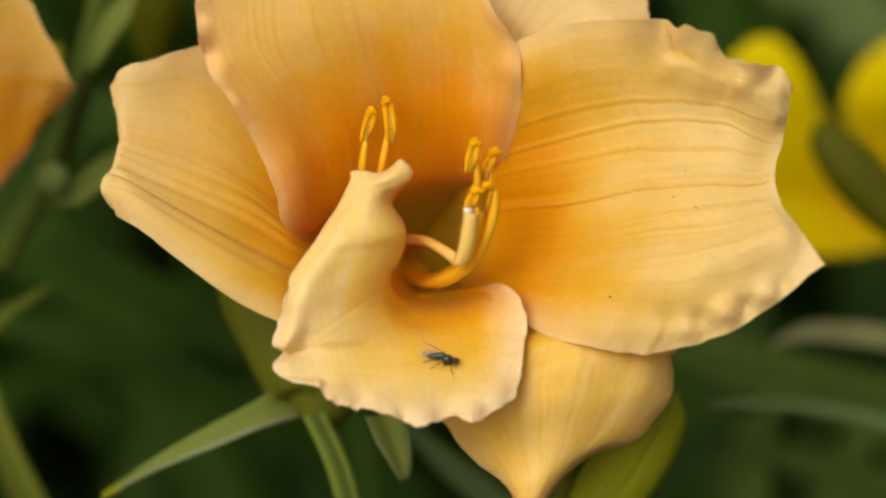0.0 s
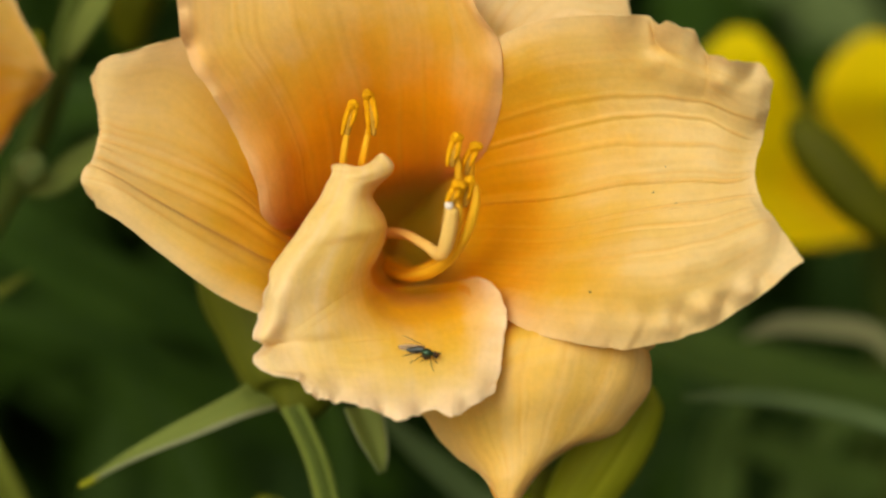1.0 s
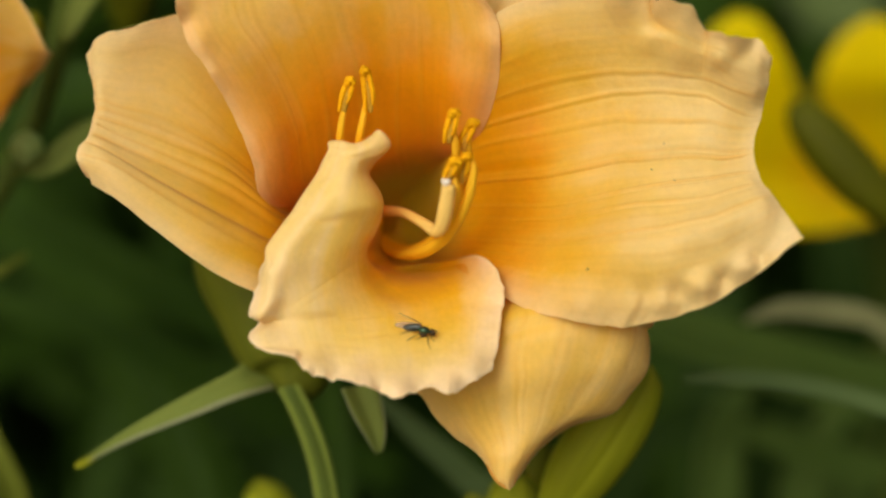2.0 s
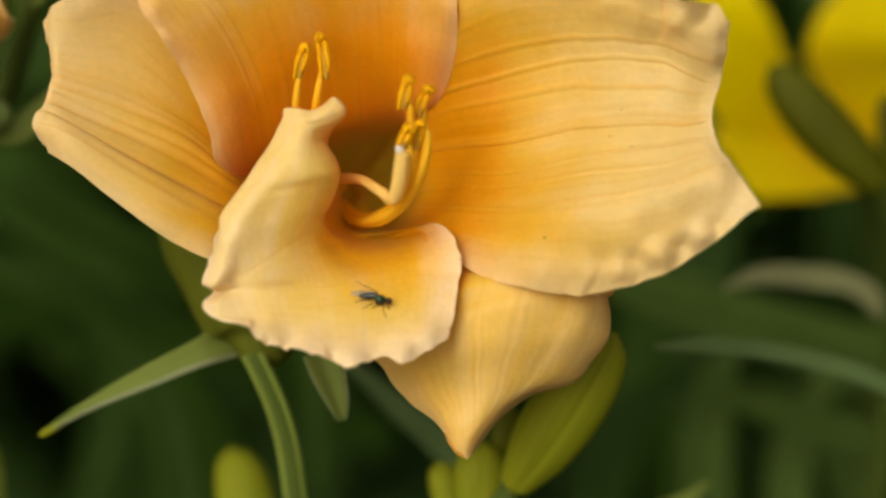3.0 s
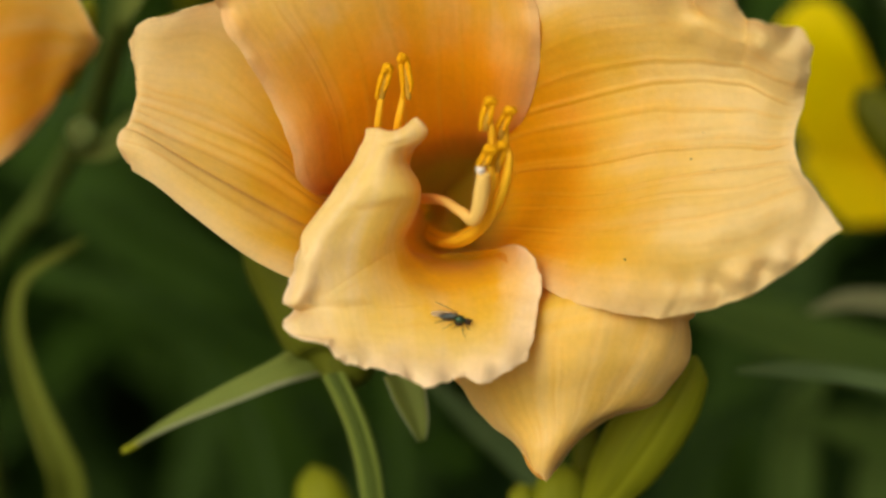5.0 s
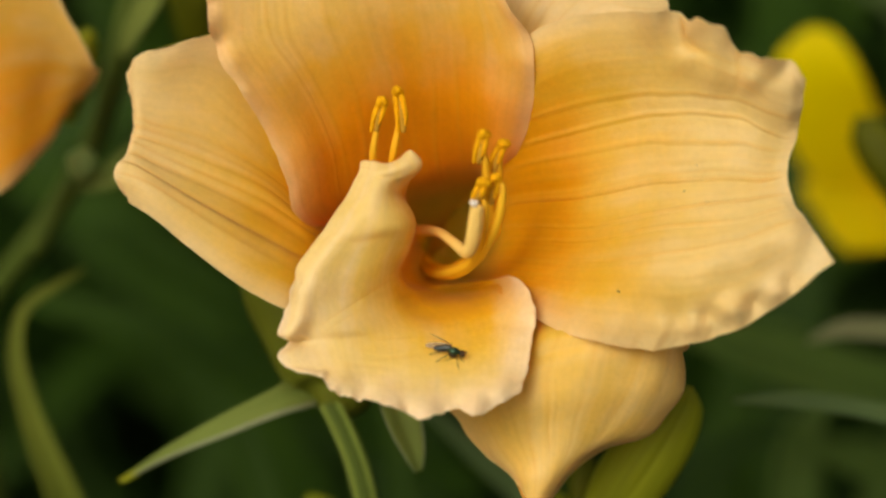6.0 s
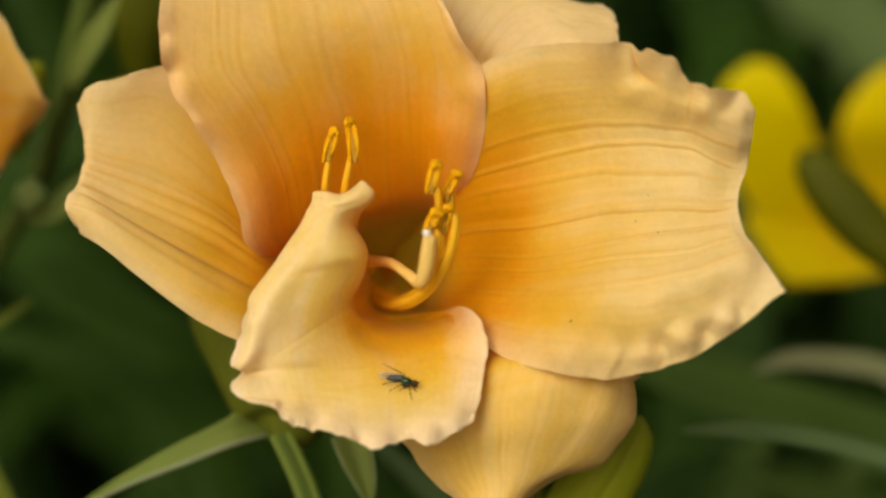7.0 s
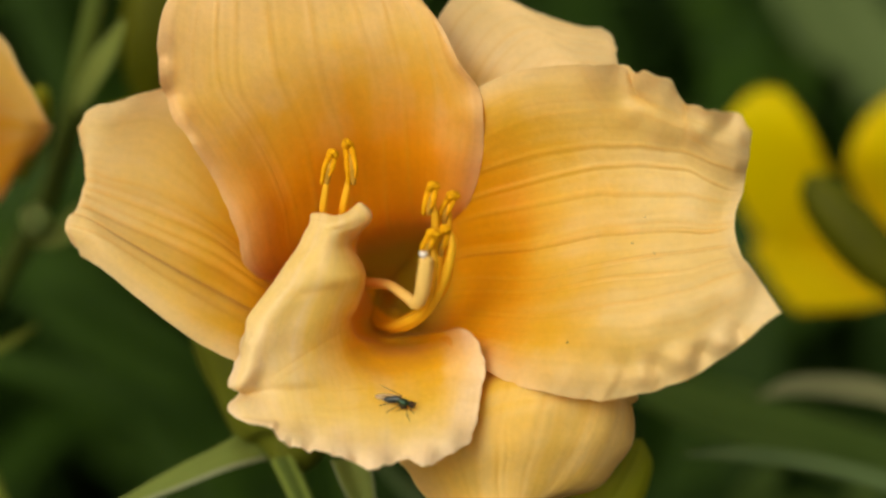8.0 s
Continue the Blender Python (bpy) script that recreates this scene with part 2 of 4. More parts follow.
def grid_normals(g):
    du, dv = np.gradient(g, axis=1), np.gradient(g, axis=0)
    n = np.cross(du, dv)
    return n / (np.linalg.norm(n, axis=2, keepdims=True) + 1e-12)


def sheet(g, thickness):
    """Vertices, faces and texture places of a thin sheet with a front, a back and a rim."""
    nv, nu, _ = g.shape
    n = grid_normals(g)
    ev, eu = np.linspace(0, 1, nv)[:, None], np.linspace(0, 1, nu)[None]
    taper = np.clip(np.minimum(np.minimum(eu, 1 - eu), np.minimum(ev, 1 - ev)) * 14, 0.22, 1)[..., None]
    front, back = g + n * thickness * 0.5 * taper, g - n * thickness * 0.5 * taper
    verts = np.concatenate([front.reshape(-1, 3), back.reshape(-1, 3)])
    uu, vv = np.meshgrid(np.linspace(0, 1, nu), np.linspace(0, 1, nv))
    uv = np.stack([uu, vv], 2).reshape(-1, 2)
    k = nu * nv
    faces = []
    for j in range(nv - 1):
        for i in range(nu - 1):
            a = j * nu + i
            faces.append((a, a + 1, a + nu + 1, a + nu))
            faces.append((k + a, k + a + nu, k + a + nu + 1, k + a + 1))
    ring = [i for i in range(nu)] + [j * nu + nu - 1 for j in range(1, nv)] + [(nv - 1) * nu + i for i in range(nu - 2, -1, -1)] + [j * nu for j in range(nv - 2, 0, -1)]
    for a, b in zip(ring, ring[1:] + ring[:1]):
        faces.append((b, a, k + a, k + b))
    return verts, faces, np.concatenate([uv, uv])


def span(net, nu, nv):
    a = np.array(net, float)
    return np.einsum("ir,rcx->icx", curve_weights(a.shape[0], nv), np.einsum("jc,rcx->rjx", curve_weights(a.shape[1], nu), a))


def petal(name, net, material, parent, seed, frill=0.5, reach=0.16, waves=12, grooves=(), bumps=(), tucks=(), creases=(), fade=7, sides=(1, 1, 0, 1), wobble=0.35, relief=1.0, label="", nu=120, nv=120, thickness=0.45):
    """A petal spanned by rows of control points in millimetres, with frilled margins, sunken veins and swellings.
    grooves: (place across, depth, width); bumps: (x, z, radius, height towards the viewer).
    tucks: (x, z, radius, shift in x, shift in z); creases: (start, end, depth, width).
    sides: how far the frill works at the first and last column, the first and last row."""
    g = span(net, nu, nv)
    n = grid_normals(g)
    du, dv = np.gradient(g, axis=1), np.gradient(g, axis=0)
    du /= np.linalg.norm(du, axis=2, keepdims=True) + 1e-9
    dv /= np.linalg.norm(dv, axis=2, keepdims=True) + 1e-9
    ph = random.Random(seed).uniform(0, 50)
    vein = np.zeros((nv, nu))
    for j in range(nv):
        v = j / (nv - 1)
        for i in range(nu):
            u = i / (nu - 1)
            d, out = 0.0, np.zeros(3)
            for s, w, along, way in ((u, sides[0], v, -du[j, i]), (1 - u, sides[1], v + 3.1, du[j, i]), (v, sides[2], u + 7.3, -dv[j, i]), (1 - v, sides[3], u + 9.7, dv[j, i])):
                if w and s < reach:
                    k = (1 - s / reach) ** 1.5
                    wave = noise.noise((along * waves, s * 4.0, ph)) * 1.4 + 0.5 * noise.noise((along * waves * 2.6, s * 8.0, ph + 9))
                    d += w * frill * k * wave
                    fine = noise.noise((along * waves * 1.3, 3.3, ph + 4)) + 0.35 * noise.noise((along * waves * 2.9, 1.3, ph + 14))
                    out += way * (w * wobble * k * k * fine)
            for q, deep, wide in grooves:
                z = (u - q - 0.006 * math.sin(v * 7 + q * 40)) / wide
                if abs(z) < 3:
                    k = min(1, v * 4) * min(1, (1 - v) * fade) * (0.7 + 0.5 * noise.noise((v * 5, q * 30, ph)))
                    d += 0.32 * deep * k * (math.exp(-z * z) - 0.45 * math.exp(-((z - 1.7) ** 2)))
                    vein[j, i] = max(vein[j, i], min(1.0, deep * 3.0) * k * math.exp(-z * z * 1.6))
            d += 0.24 * noise.noise((u * 6, v * 5, ph + 21)) + relief * 0.08 * min(1, v * 1.3) * noise.noise((u * 24, v * 8, ph + 31)) + relief * 0.035 * noise.noise((u * 50, v * 30, ph + 41))
            g[j, i] += n[j, i] * d + out
    for x, z, r, h in bumps:
        w = np.exp(-((g[:, :, 0] - x) ** 2 + (g[:, :, 2] - z) ** 2) / (r * r))
        g[:, :, 1] -= h * w
    for x, z, r, ax, az in tucks:
        w = np.exp(-((g[:, :, 0] - x) ** 2 + (g[:, :, 2] - z) ** 2) / (r * r))
        g[:, :, 0] += ax * w
        g[:, :, 2] += az * w
    for a, b, deep, wide in creases:
        ab = np.array([b[0] - a[0], b[2] - a[2]])
        p = g[:, :, ::2] - np.array([a[0], a[2]])
        s = np.clip((p @ ab) / (ab @ ab), 0, 1)
        far = np.linalg.norm(p - s[..., None] * ab, axis=2)
        w = np.exp(-((far / wide) ** 2)) * np.sin(np.pi * (0.08 + 0.84 * s)) * (g[:, :, 1] < 6)
        g[:, :, 1] += deep * w
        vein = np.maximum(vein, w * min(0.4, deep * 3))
    verts, faces, uv = sheet(g * MM, thickness * MM)
    ob = link_mesh(name, verts, faces, material, parent, uv, label)
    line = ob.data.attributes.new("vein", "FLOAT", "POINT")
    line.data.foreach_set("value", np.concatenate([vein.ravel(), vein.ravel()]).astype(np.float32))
    return ob


def tube(points, radii, samples=28, around=12, flat=1.0, seams=0.0):
    """Vertices and faces of a tapered round stalk along a spline, in metres, with closed rounded ends."""
    p = spline(points, samples)
    r = spline([[x] for x in radii], samples)[:, 0]
    t = np.gradient(p, axis=0)
    t /= np.linalg.norm(t, axis=1, keepdims=True) + 1e-12
    side = np.cross(t[0], (0, 1, 0.3))
    side /= np.linalg.norm(side)
    verts, uv = [], []
    for i in range(samples):
        side = side - t[i] * (side @ t[i])
        side /= np.linalg.norm(side)
        up = np.cross(t[i], side)
        for k in range(around):
            a = 2 * math.pi * k / around
            cut = seams * math.exp(-((((a + 1.5) % 2.094) - 1.047) / 0.1) ** 2) - 0.5 * seams * math.cos(3 * (a + 1.5))
            verts.append(p[i] + r[i] * (1 - cut) * (math.cos(a) * side + flat * math.sin(a) * up))
            uv.append((k / around, i / samples))
    faces = [(i * around + k, i * around + (k + 1) % around, (i + 1) * around + (k + 1) % around, (i + 1) * around + k)
             for i in range(samples - 1) for k in range(around)]
    for i, s in ((0, -1), (samples - 1, 1)):
        verts.append(p[i] + s * t[i] * r[i] * 0.6)
        uv.append((0.5, i / samples))
        c = len(verts) - 1
        for k in range(around):
            f = (i * around + k, i * around + (k + 1) % around, c)
            faces.append(f if s > 0 else f[::-1])
    return np.array(verts), faces, uv


def stalk(name, points, radii, material, parent=None, label="", samples=28, around=12, flat=1.0, seams=0.0):
    pts = np.array(points, float) * MM
    v, f, uv = tube(pts, [r * MM for r in radii], samples, around, flat, seams)
    return link_mesh(name, v, f, material, parent, uv, label)


def strap_grid(points, widths, facing, fold, nv=36, nu=7):
    """A folded strap along a spline: a keel in the middle and two blades."""
    p = spline(points, nv)
    w = spline([[x] for x in widths], nv)[:, 0]
    t = np.gradient(p, axis=0)
    t /= np.linalg.norm(t, axis=1, keepdims=True) + 1e-12
    f = np.array(facing, float)
    side = np.cross(t, f)
    side /= np.linalg.norm(side, axis=1, keepdims=True) + 1e-9
    up = np.cross(side, t)
    g = np.zeros((nv, nu, 3))
    for i in range(nu):
        s = 2 * i / (nu - 1) - 1
        g[:, i] = p + side * (w * 0.5 * s)[:, None] + up * (w * fold * abs(s) ** 1.3)[:, None]
    return g


def strap(name, points, widths, material, parent=None, facing=(0, -1, 0.4), fold=0.12, label="", thickness=0.5, nv=36, nu=9, hem=None):
    g = strap_grid(points, widths, facing, fold, nv, nu)
    v, f, uv = sheet(g * MM, thickness * MM)
    ob = link_mesh(name, v, f, material, parent, uv, label)
    if hem:
        for side in (0, -1):
            stalk("margin", g[::5, side], [0.07, 0.12, 0.13, 0.11, 0.06], hem, ob, "thin whitish margin", 30, 6)
    return ob


def thing(name, label, category, group="", m=FACE):
    ob = new(name)
    ob.matrix_world = m
    return tagged(ob, label, category, group)


# ---- ground ----
def build_ground():
    n, size = 60, 40.0
    xs = [math.copysign(abs(s) ** 3, s) * size for s in np.linspace(-1, 1, n)]
    verts = [(x, y, 0.02 * noise.noise((x * 4, y * 4, 0))) for y in xs for x in xs]
    faces = [(j * n + i, j * n + i + 1, (j + 1) * n + i + 1, (j + 1) * n + i) for j in range(n - 1) for i in range(n - 1)]
    ob = link_mesh("ground", verts, faces, soil_mat)
    tagged(ob, "dark moist garden soil under the plants", "ground", kind="structure")


build_ground()


def build_foliage():
    """Leaf mass of the bed behind the flower: arching strap leaves, too many to count."""
    rng = random.Random(5)
    verts, faces, uvs, base = [], [], [], 0
    for k in range(5200):
        if k < 2700:
            far, way = math.sqrt(rng.random()), rng.uniform(0, 2 * math.pi)
            far *= 1 + 0.35 * noise.noise((math.cos(way) * 1.7, math.sin(way) * 1.7, 2))
            x, y = 0.85 * far * math.cos(way), 0.8 + 0.85 * far * math.sin(way)
            if y < 0.0:
                continue
        else:
            far, way = abs(rng.gauss(0, 1.5)) + 0.3, rng.uniform(0, 2 * math.pi)
            x, y = far * math.cos(way), 0.6 + far * math.sin(way)
            if noise.noise((x * 1.2, y * 1.2, 5)) < -0.12 or (abs(x) < 0.3 and -0.75 < y < 0):
                continue
        ang = rng.uniform(0, 2 * math.pi)
        out = rng.uniform(0.10, 0.3)
        h = rng.uniform(0.26, 0.47) if 0.2 < y < 0.8 else rng.uniform(0.14, 0.34)
        dx, dy = math.cos(ang) * out, math.sin(ang) * out
        bx, by = x - dx, y - dy
        pts = [(bx, by, 0), (bx + dx * 0.25, by + dy * 0.25, h * 0.6), (bx + dx * 0.7, by + dy * 0.7, h), (bx + dx * 1.3, by + dy * 1.3, h * 0.85), (bx + dx * 1.8, by + dy * 1.8, h * 0.45)]
        wd = rng.uniform(0.009, 0.016)
        g = strap_grid(pts, [wd * 0.8, wd, wd, wd * 0.7, 0.001], (rng.uniform(-0.3, 0.3), -0.3, 1), 0.15, 12, 5)
        v, f, uv = sheet(g, 0.0006)
        verts.append(v)
        uvs.append(uv)
        faces += [tuple(i + base for i in q) for q in f]
        base += len(v)
    ob = link_mesh("foliage", np.concatenate(verts), faces, leaf_mat, uvs=np.concatenate(uvs))
    tagged(ob, "dense dark green arching strap leaves of the flower bed", "foliage", kind="stuff")


build_foliage()


# ---- the large daylily flower ----
flower = thing("daylily_flower", "open peach-orange daylily with ruffled petals and a curled lower petal", "flower")

RIGHT_PETAL = [
    [(-3.4, 39.0, 3.6), (-3.3, 39.0, 2.6), (-3.2, 39.0, 1.7), (-3.1, 39.0, 0.8), (-3.1, 39.0, -0.1), (-3.2, 39.0, -0.9), (-3.4, 39.0, -1.8)],
    [(1.4, 20.0, 14.4), (1.4, 24.0, 11.1), (1.4, 30.0, 7.8), (1.4, 31.0, 2.7), (1.4, 30.0, -0.8), (1.4, 28.0, -3.7), (1.4, 25.0, -5.8)],
    [(5.3, 6.3, 25.0), (6.3, 8.6, 19.5), (7.2, 13.0, 13.2), (7.9, 16.5, 5.9), (7.9, 15.0, 0.9), (7.4, 12.0, -4.0), (6.1, 9.0, -7.2)],
    [(14.0, 1.6, 30.6), (16.1, 2.6, 24.9), (17.3, 6.5, 16.1), (18.1, 5.5, 6.9), (18.4, 4.5, 0.9), (17.6, 3.5, -4.7), (14.0, 2.5, -12.1)],
    [(23.2, -2.3, 31.8), (24.9, 0.2, 26.1), (26.2, 2.8, 17.9), (27.0, 1.6, 8.6), (26.8, -0.4, 2.5), (25.8, -3.4, -4.2), (20.9, -1.0, -13.7)],
    [(26.8, -5.6, 31.8), (28.3, -1.2, 26.1), (29.7, 1.9, 18.0), (30.4, 0.5, 8.8), (30.3, -1.6, 3.1), (29.2, -4.9, -4.0), (24.4, -1.6, -14.3)],
    [(31.1, -3.6, 31.4), (31.8, -2.3, 25.9), (33.2, 0.7, 18.1), (33.9, -0.8, 9.1), (33.7, -2.8, 3.6), (32.6, -6.0, -3.8), (27.8, -2.4, -14.5)],
    [(34.1, -7.7, 30.1), (35.3, -3.9, 24.6), (36.5, -0.2, 17.8), (36.9, -1.5, 9.3), (36.7, -3.6, 4.0), (36.1, -6.9, -3.0), (31.9, -3.6, -13.9)],
    [(38.3, -5.3, 27.1), (39.0, -3.9, 23.3), (39.7, -1.1, 17.5), (40.0, -2.3, 9.3), (39.7, -4.3, 4.4), (39.8, -7.4, -2.2), (35.9, -4.2, -12.9)],
    [(42.3, -9.0, 25.4), (43.1, -5.6, 21.7), (42.4, -1.6, 16.2), (42.1, -2.5, 9.3), (42.6, -4.5, 5.2), (43.7, -7.8, -0.3), (40.9, -5.4, -10.6)],
    [(45.9, -7.0, 24.4), (45.7, -5.5, 20.9), (44.9, -1.1, 15.3), (44.3, -2.3, 9.6), (44.8, -4.6, 5.7), (46.7, -7.6, 1.2), (46.5, -6.4, -6.7)],
    [(47.9, -6.0, 22.5), (47.7, -4.0, 19.5), (47.2, -0.8, 15.0), (45.9, -2.4, 10.2), (46.7, -4.4, 5.9), (49.1, -6.0, 2.4), (51.9, -8.5, -1.9)],
]
TOP_PETAL = [
    [(-6.0, 39.0, 1.4), (-5.6, 39.0, 1.7), (-5.1, 39.0, 1.9), (-4.5, 39.0, 2.0), (-4.0, 39.0, 2.2), (-3.5, 39.0, 2.2), (-3.0, 39.0, 2.2)],
    [(-15.5, 25.0, 1.4), (-13.4, 26.0, 2.6), (-10.1, 28.0, 4.4), (-4.6, 29.5, 6.5), (0.1, 28.5, 7.6), (2.6, 27.0, 8.2), (3.9, 25.0, 8.5)],
    [(-22.2, 8.0, 3.0), (-19.4, 11.0, 3.3), (-15.1, 15.0, 5.4), (-7.0, 19.0, 9.2), (1.3, 18.0, 11.3), (5.4, 14.0, 11.6), (8.2, 12.6, 12.0)],
    [(-24.0, 4.0, 8.9), (-20.7, 5.0, 10.5), (-16.5, 9.0, 13.0), (-7.7, 12.5, 16.8), (1.3, 11.0, 18.0), (6.9, 7.0, 18.6), (10.4, 7.8, 17.2)],
    [(-26.6, 1.5, 15.1), (-23.3, 2.0, 16.3), (-18.3, 5.5, 18.9), (-8.0, 8.0, 22.2), (1.3, 7.5, 23.4), (7.7, 4.5, 24.0), (11.1, 3.7, 23.8)],
    [(-30.2, -2.0, 21.4), (-27.0, -0.8, 22.1), (-20.9, 2.5, 24.3), (-9.1, 5.0, 26.8), (1.3, 5.0, 28.0), (7.2, 3.0, 28.7), (10.3, 2.9, 28.8)],
    [(-33.1, -1.4, 26.0), (-30.1, -1.5, 26.4), (-23.2, 0.6, 28.5), (-10.2, 3.0, 31.5), (0.5, 3.2, 32.7), (5.2, 2.0, 33.0), (8.0, 0.6, 31.8)],
    [(-33.9, -3.2, 30.9), (-30.9, -1.7, 31.4), (-23.9, 0.4, 34.0), (-11.4, 2.0, 36.5), (-1.1, 2.5, 37.8), (3.3, 2.0, 38.1), (5.1, 1.5, 37.3)],
    [(-33.6, -1.0, 39.3), (-30.2, 0.0, 40.2), (-24.0, 1.0, 42.3), (-13.0, 3.0, 44.2), (-3.5, 3.5, 43.8), (0.1, 3.0, 42.6), (2.2, 3.0, 41.2)],
    [(-29.8, 4.0, 48.3), (-27.4, 4.0, 49.9), (-22.7, 5.0, 51.6), (-14.7, 6.0, 52.9), (-7.5, 6.0, 51.7), (-4.3, 6.0, 50.1), (-1.9, 6.0, 48.1)],
]
BACK_SEPAL = [
    [(-2.1, 34.0, 5.3), (-1.4, 34.0, 5.1), (-0.8, 34.0, 4.9), (-0.2, 34.0, 4.2), (0.5, 34.0, 3.6)],
    [(1.3, 19.0, 20.0), (3.8, 20.0, 19.2), (6.3, 20.0, 18.4), (8.8, 20.0, 17.6), (11.3, 19.0, 16.7)],
    [(3.0, 15.0, 37.9), (7.1, 15.0, 34.6), (11.2, 14.5, 31.3), (15.2, 14.0, 28.3), (18.5, 13.0, 26.2)],
    [(8.8, 19.0, 45.3), (12.9, 18.0, 41.5), (17.4, 16.0, 37.6), (20.6, 14.0, 33.3), (22.5, 12.0, 29.4)],
    [(17.9, 19.0, 41.6), (20.7, 17.0, 39.3), (23.5, 15.5, 36.3), (25.0, 13.0, 32.8), (25.7, 12.0, 29.0)],
    [(23.7, 19.0, 39.6), (26.1, 17.5, 38.5), (27.7, 16.0, 35.9), (28.1, 13.5, 32.8), (28.0, 11.5, 29.4)],
    [(27.7, 19.0, 39.4), (29.2, 18.0, 38.0), (29.8, 16.0, 35.7), (29.9, 14.0, 32.8), (29.5, 12.5, 29.9)],
]
LEFT_SEPAL = [
    [(-5.4, 40.0, 1.9), (-5.6, 40.0, 1.3), (-5.7, 40.0, 0.8), (-5.7, 40.0, 0.3), (-5.6, 40.0, -0.2), (-5.4, 40.0, -0.8), (-5.3, 40.0, -1.3)],
    [(-14.1, 32.0, 7.0), (-14.1, 32.0, 4.8), (-14.1, 32.0, 2.7), (-13.9, 31.0, 0.5), (-13.6, 30.0, -2.0), (-13.2, 28.0, -4.6), (-13.0, 26.0, -7.5)],
    [(-20.5, 18.5, 18.0), (-20.2, 17.5, 8.0), (-20.1, 17.0, 4.6), (-19.7, 16.0, 1.3), (-19.1, 14.0, -1.9), (-19.0, 11.0, -6.4), (-19.7, 8.5, -10.9)],
    [(-29.4, 12.0, 30.3), (-28.5, 13.5, 16.0), (-28.1, 13.0, 11.1), (-27.5, 11.5, 7.3), (-27.7, 10.5, 2.9), (-27.8, 6.0, -2.3), (-28.3, 5.2, -7.9)],
    [(-35.4, 9.0, 29.0), (-36.1, 10.5, 22.8), (-36.6, 11.0, 16.7), (-36.7, 9.5, 11.4), (-36.6, 8.5, 7.2), (-36.4, 4.6, 2.9), (-37.3, 4.2, -1.5)],
    [(-42.0, 7.5, 27.0), (-42.5, 9.0, 22.3), (-42.8, 9.5, 17.7), (-42.8, 8.0, 13.6), (-42.9, 7.5, 10.1), (-42.9, 4.2, 7.1), (-42.5, 4.2, 2.6)],
    [(-45.9, 8.5, 25.7), (-45.7, 9.0, 22.3), (-45.4, 9.0, 18.3), (-45.2, 7.5, 14.4), (-45.7, 7.0, 11.5), (-46.3, 5.5, 8.5), (-45.7, 5.5, 4.5)],
    [(-47.7, 10.5, 23.4), (-47.3, 10.0, 21.1), (-46.5, 9.5, 17.5), (-46.4, 8.0, 14.4), (-47.0, 7.0, 11.7), (-48.5, 6.0, 8.9), (-47.2, 7.0, 5.9)],
]
LOW_SEPAL = [
    [(-4.3, 40.0, -1.8), (-4.0, 40.0, -1.9), (-3.8, 40.0, -1.9), (-3.5, 40.0, -1.8), (-3.2, 40.0, -1.7), (-3.0, 40.0, -1.6), (-2.7, 40.0, -1.4), (-2.5, 40.0, -1.3)],
    [(-3.3, 30.0, -8.9), (-1.2, 30.0, -8.4), (1.4, 30.0, -8.0), (3.9, 30.0, -7.6), (6.5, 30.0, -6.7), (9.1, 30.0, -6.1), (11.2, 31.0, -5.5), (13.0, 32.0, -5.2)],
    [(-1.1, 10.0, -19.8), (4.5, 7.9, -17.2), (10.9, 5.8, -12.3), (17.2, 4.8, -11.0), (24.3, 4.8, -11.0), (29.1, 6.8, -11.8), (31.5, 10.9, -13.0), (31.1, 16.0, -13.7)],
    [(-0.7, 10.0, -23.4), (4.2, 5.3, -20.9), (10.8, 2.3, -17.0), (17.6, 1.3, -14.9), (24.9, 1.8, -14.4), (29.7, 3.8, -14.9), (32.2, 7.3, -15.4), (31.6, 13.0, -16.0)],
    [(0.1, 10.0, -24.7), (5.0, 4.4, -23.3), (10.6, 1.5, -20.3), (17.1, 0.8, -18.3), (24.2, 1.9, -17.9), (29.3, 3.6, -18.1), (32.6, 8.0, -18.4), (32.0, 13.0, -19.0)],
    [(2.0, 9.5, -27.3), (6.2, 4.2, -25.7), (11.0, 1.5, -23.5), (16.9, 1.0, -21.5), (23.1, 2.1, -21.1), (27.9, 3.9, -21.2), (32.3, 8.1, -21.2), (31.4, 12.5, -22.1)],
    [(4.8, 8.6, -30.4), (7.7, 4.8, -29.0), (11.4, 2.8, -27.1), (16.1, 2.2, -25.1), (21.6, 3.2, -24.3), (26.4, 5.1, -24.2), (30.2, 8.6, -24.2), (29.6, 12.6, -25.1)],
    [(7.4, 7.2, -32.4), (9.5, 4.7, -31.5), (12.2, 3.2, -30.3), (15.7, 2.8, -28.8), (20.1, 4.2, -27.5), (24.1, 6.2, -26.9), (27.6, 9.2, -27.0), (27.0, 12.2, -27.7)],
    [(9.1, 5.8, -33.7), (10.4, 3.8, -33.4), (12.5, 2.8, -32.8), (14.7, 2.8, -32.1), (16.9, 4.3, -31.0), (19.3, 6.8, -29.7), (21.8, 9.8, -28.9), (21.0, 12.8, -29.8)],
    [(10.7, 4.4, -36.1), (11.2, 3.4, -35.8), (12.2, 2.9, -35.5), (13.2, 2.9, -35.1), (14.2, 3.9, -34.6), (15.4, 5.9, -33.8), (17.0, 8.9, -32.5), (16.2, 11.4, -33.4)],
    [(12.0, 4.3, -37.5), (12.3, 3.8, -37.5), (12.6, 3.6, -37.6), (12.9, 3.8, -37.5), (13.2, 4.3, -37.3), (13.6, 5.3, -37.0), (14.2, 7.3, -36.5), (13.7, 9.8, -37.1)],
]
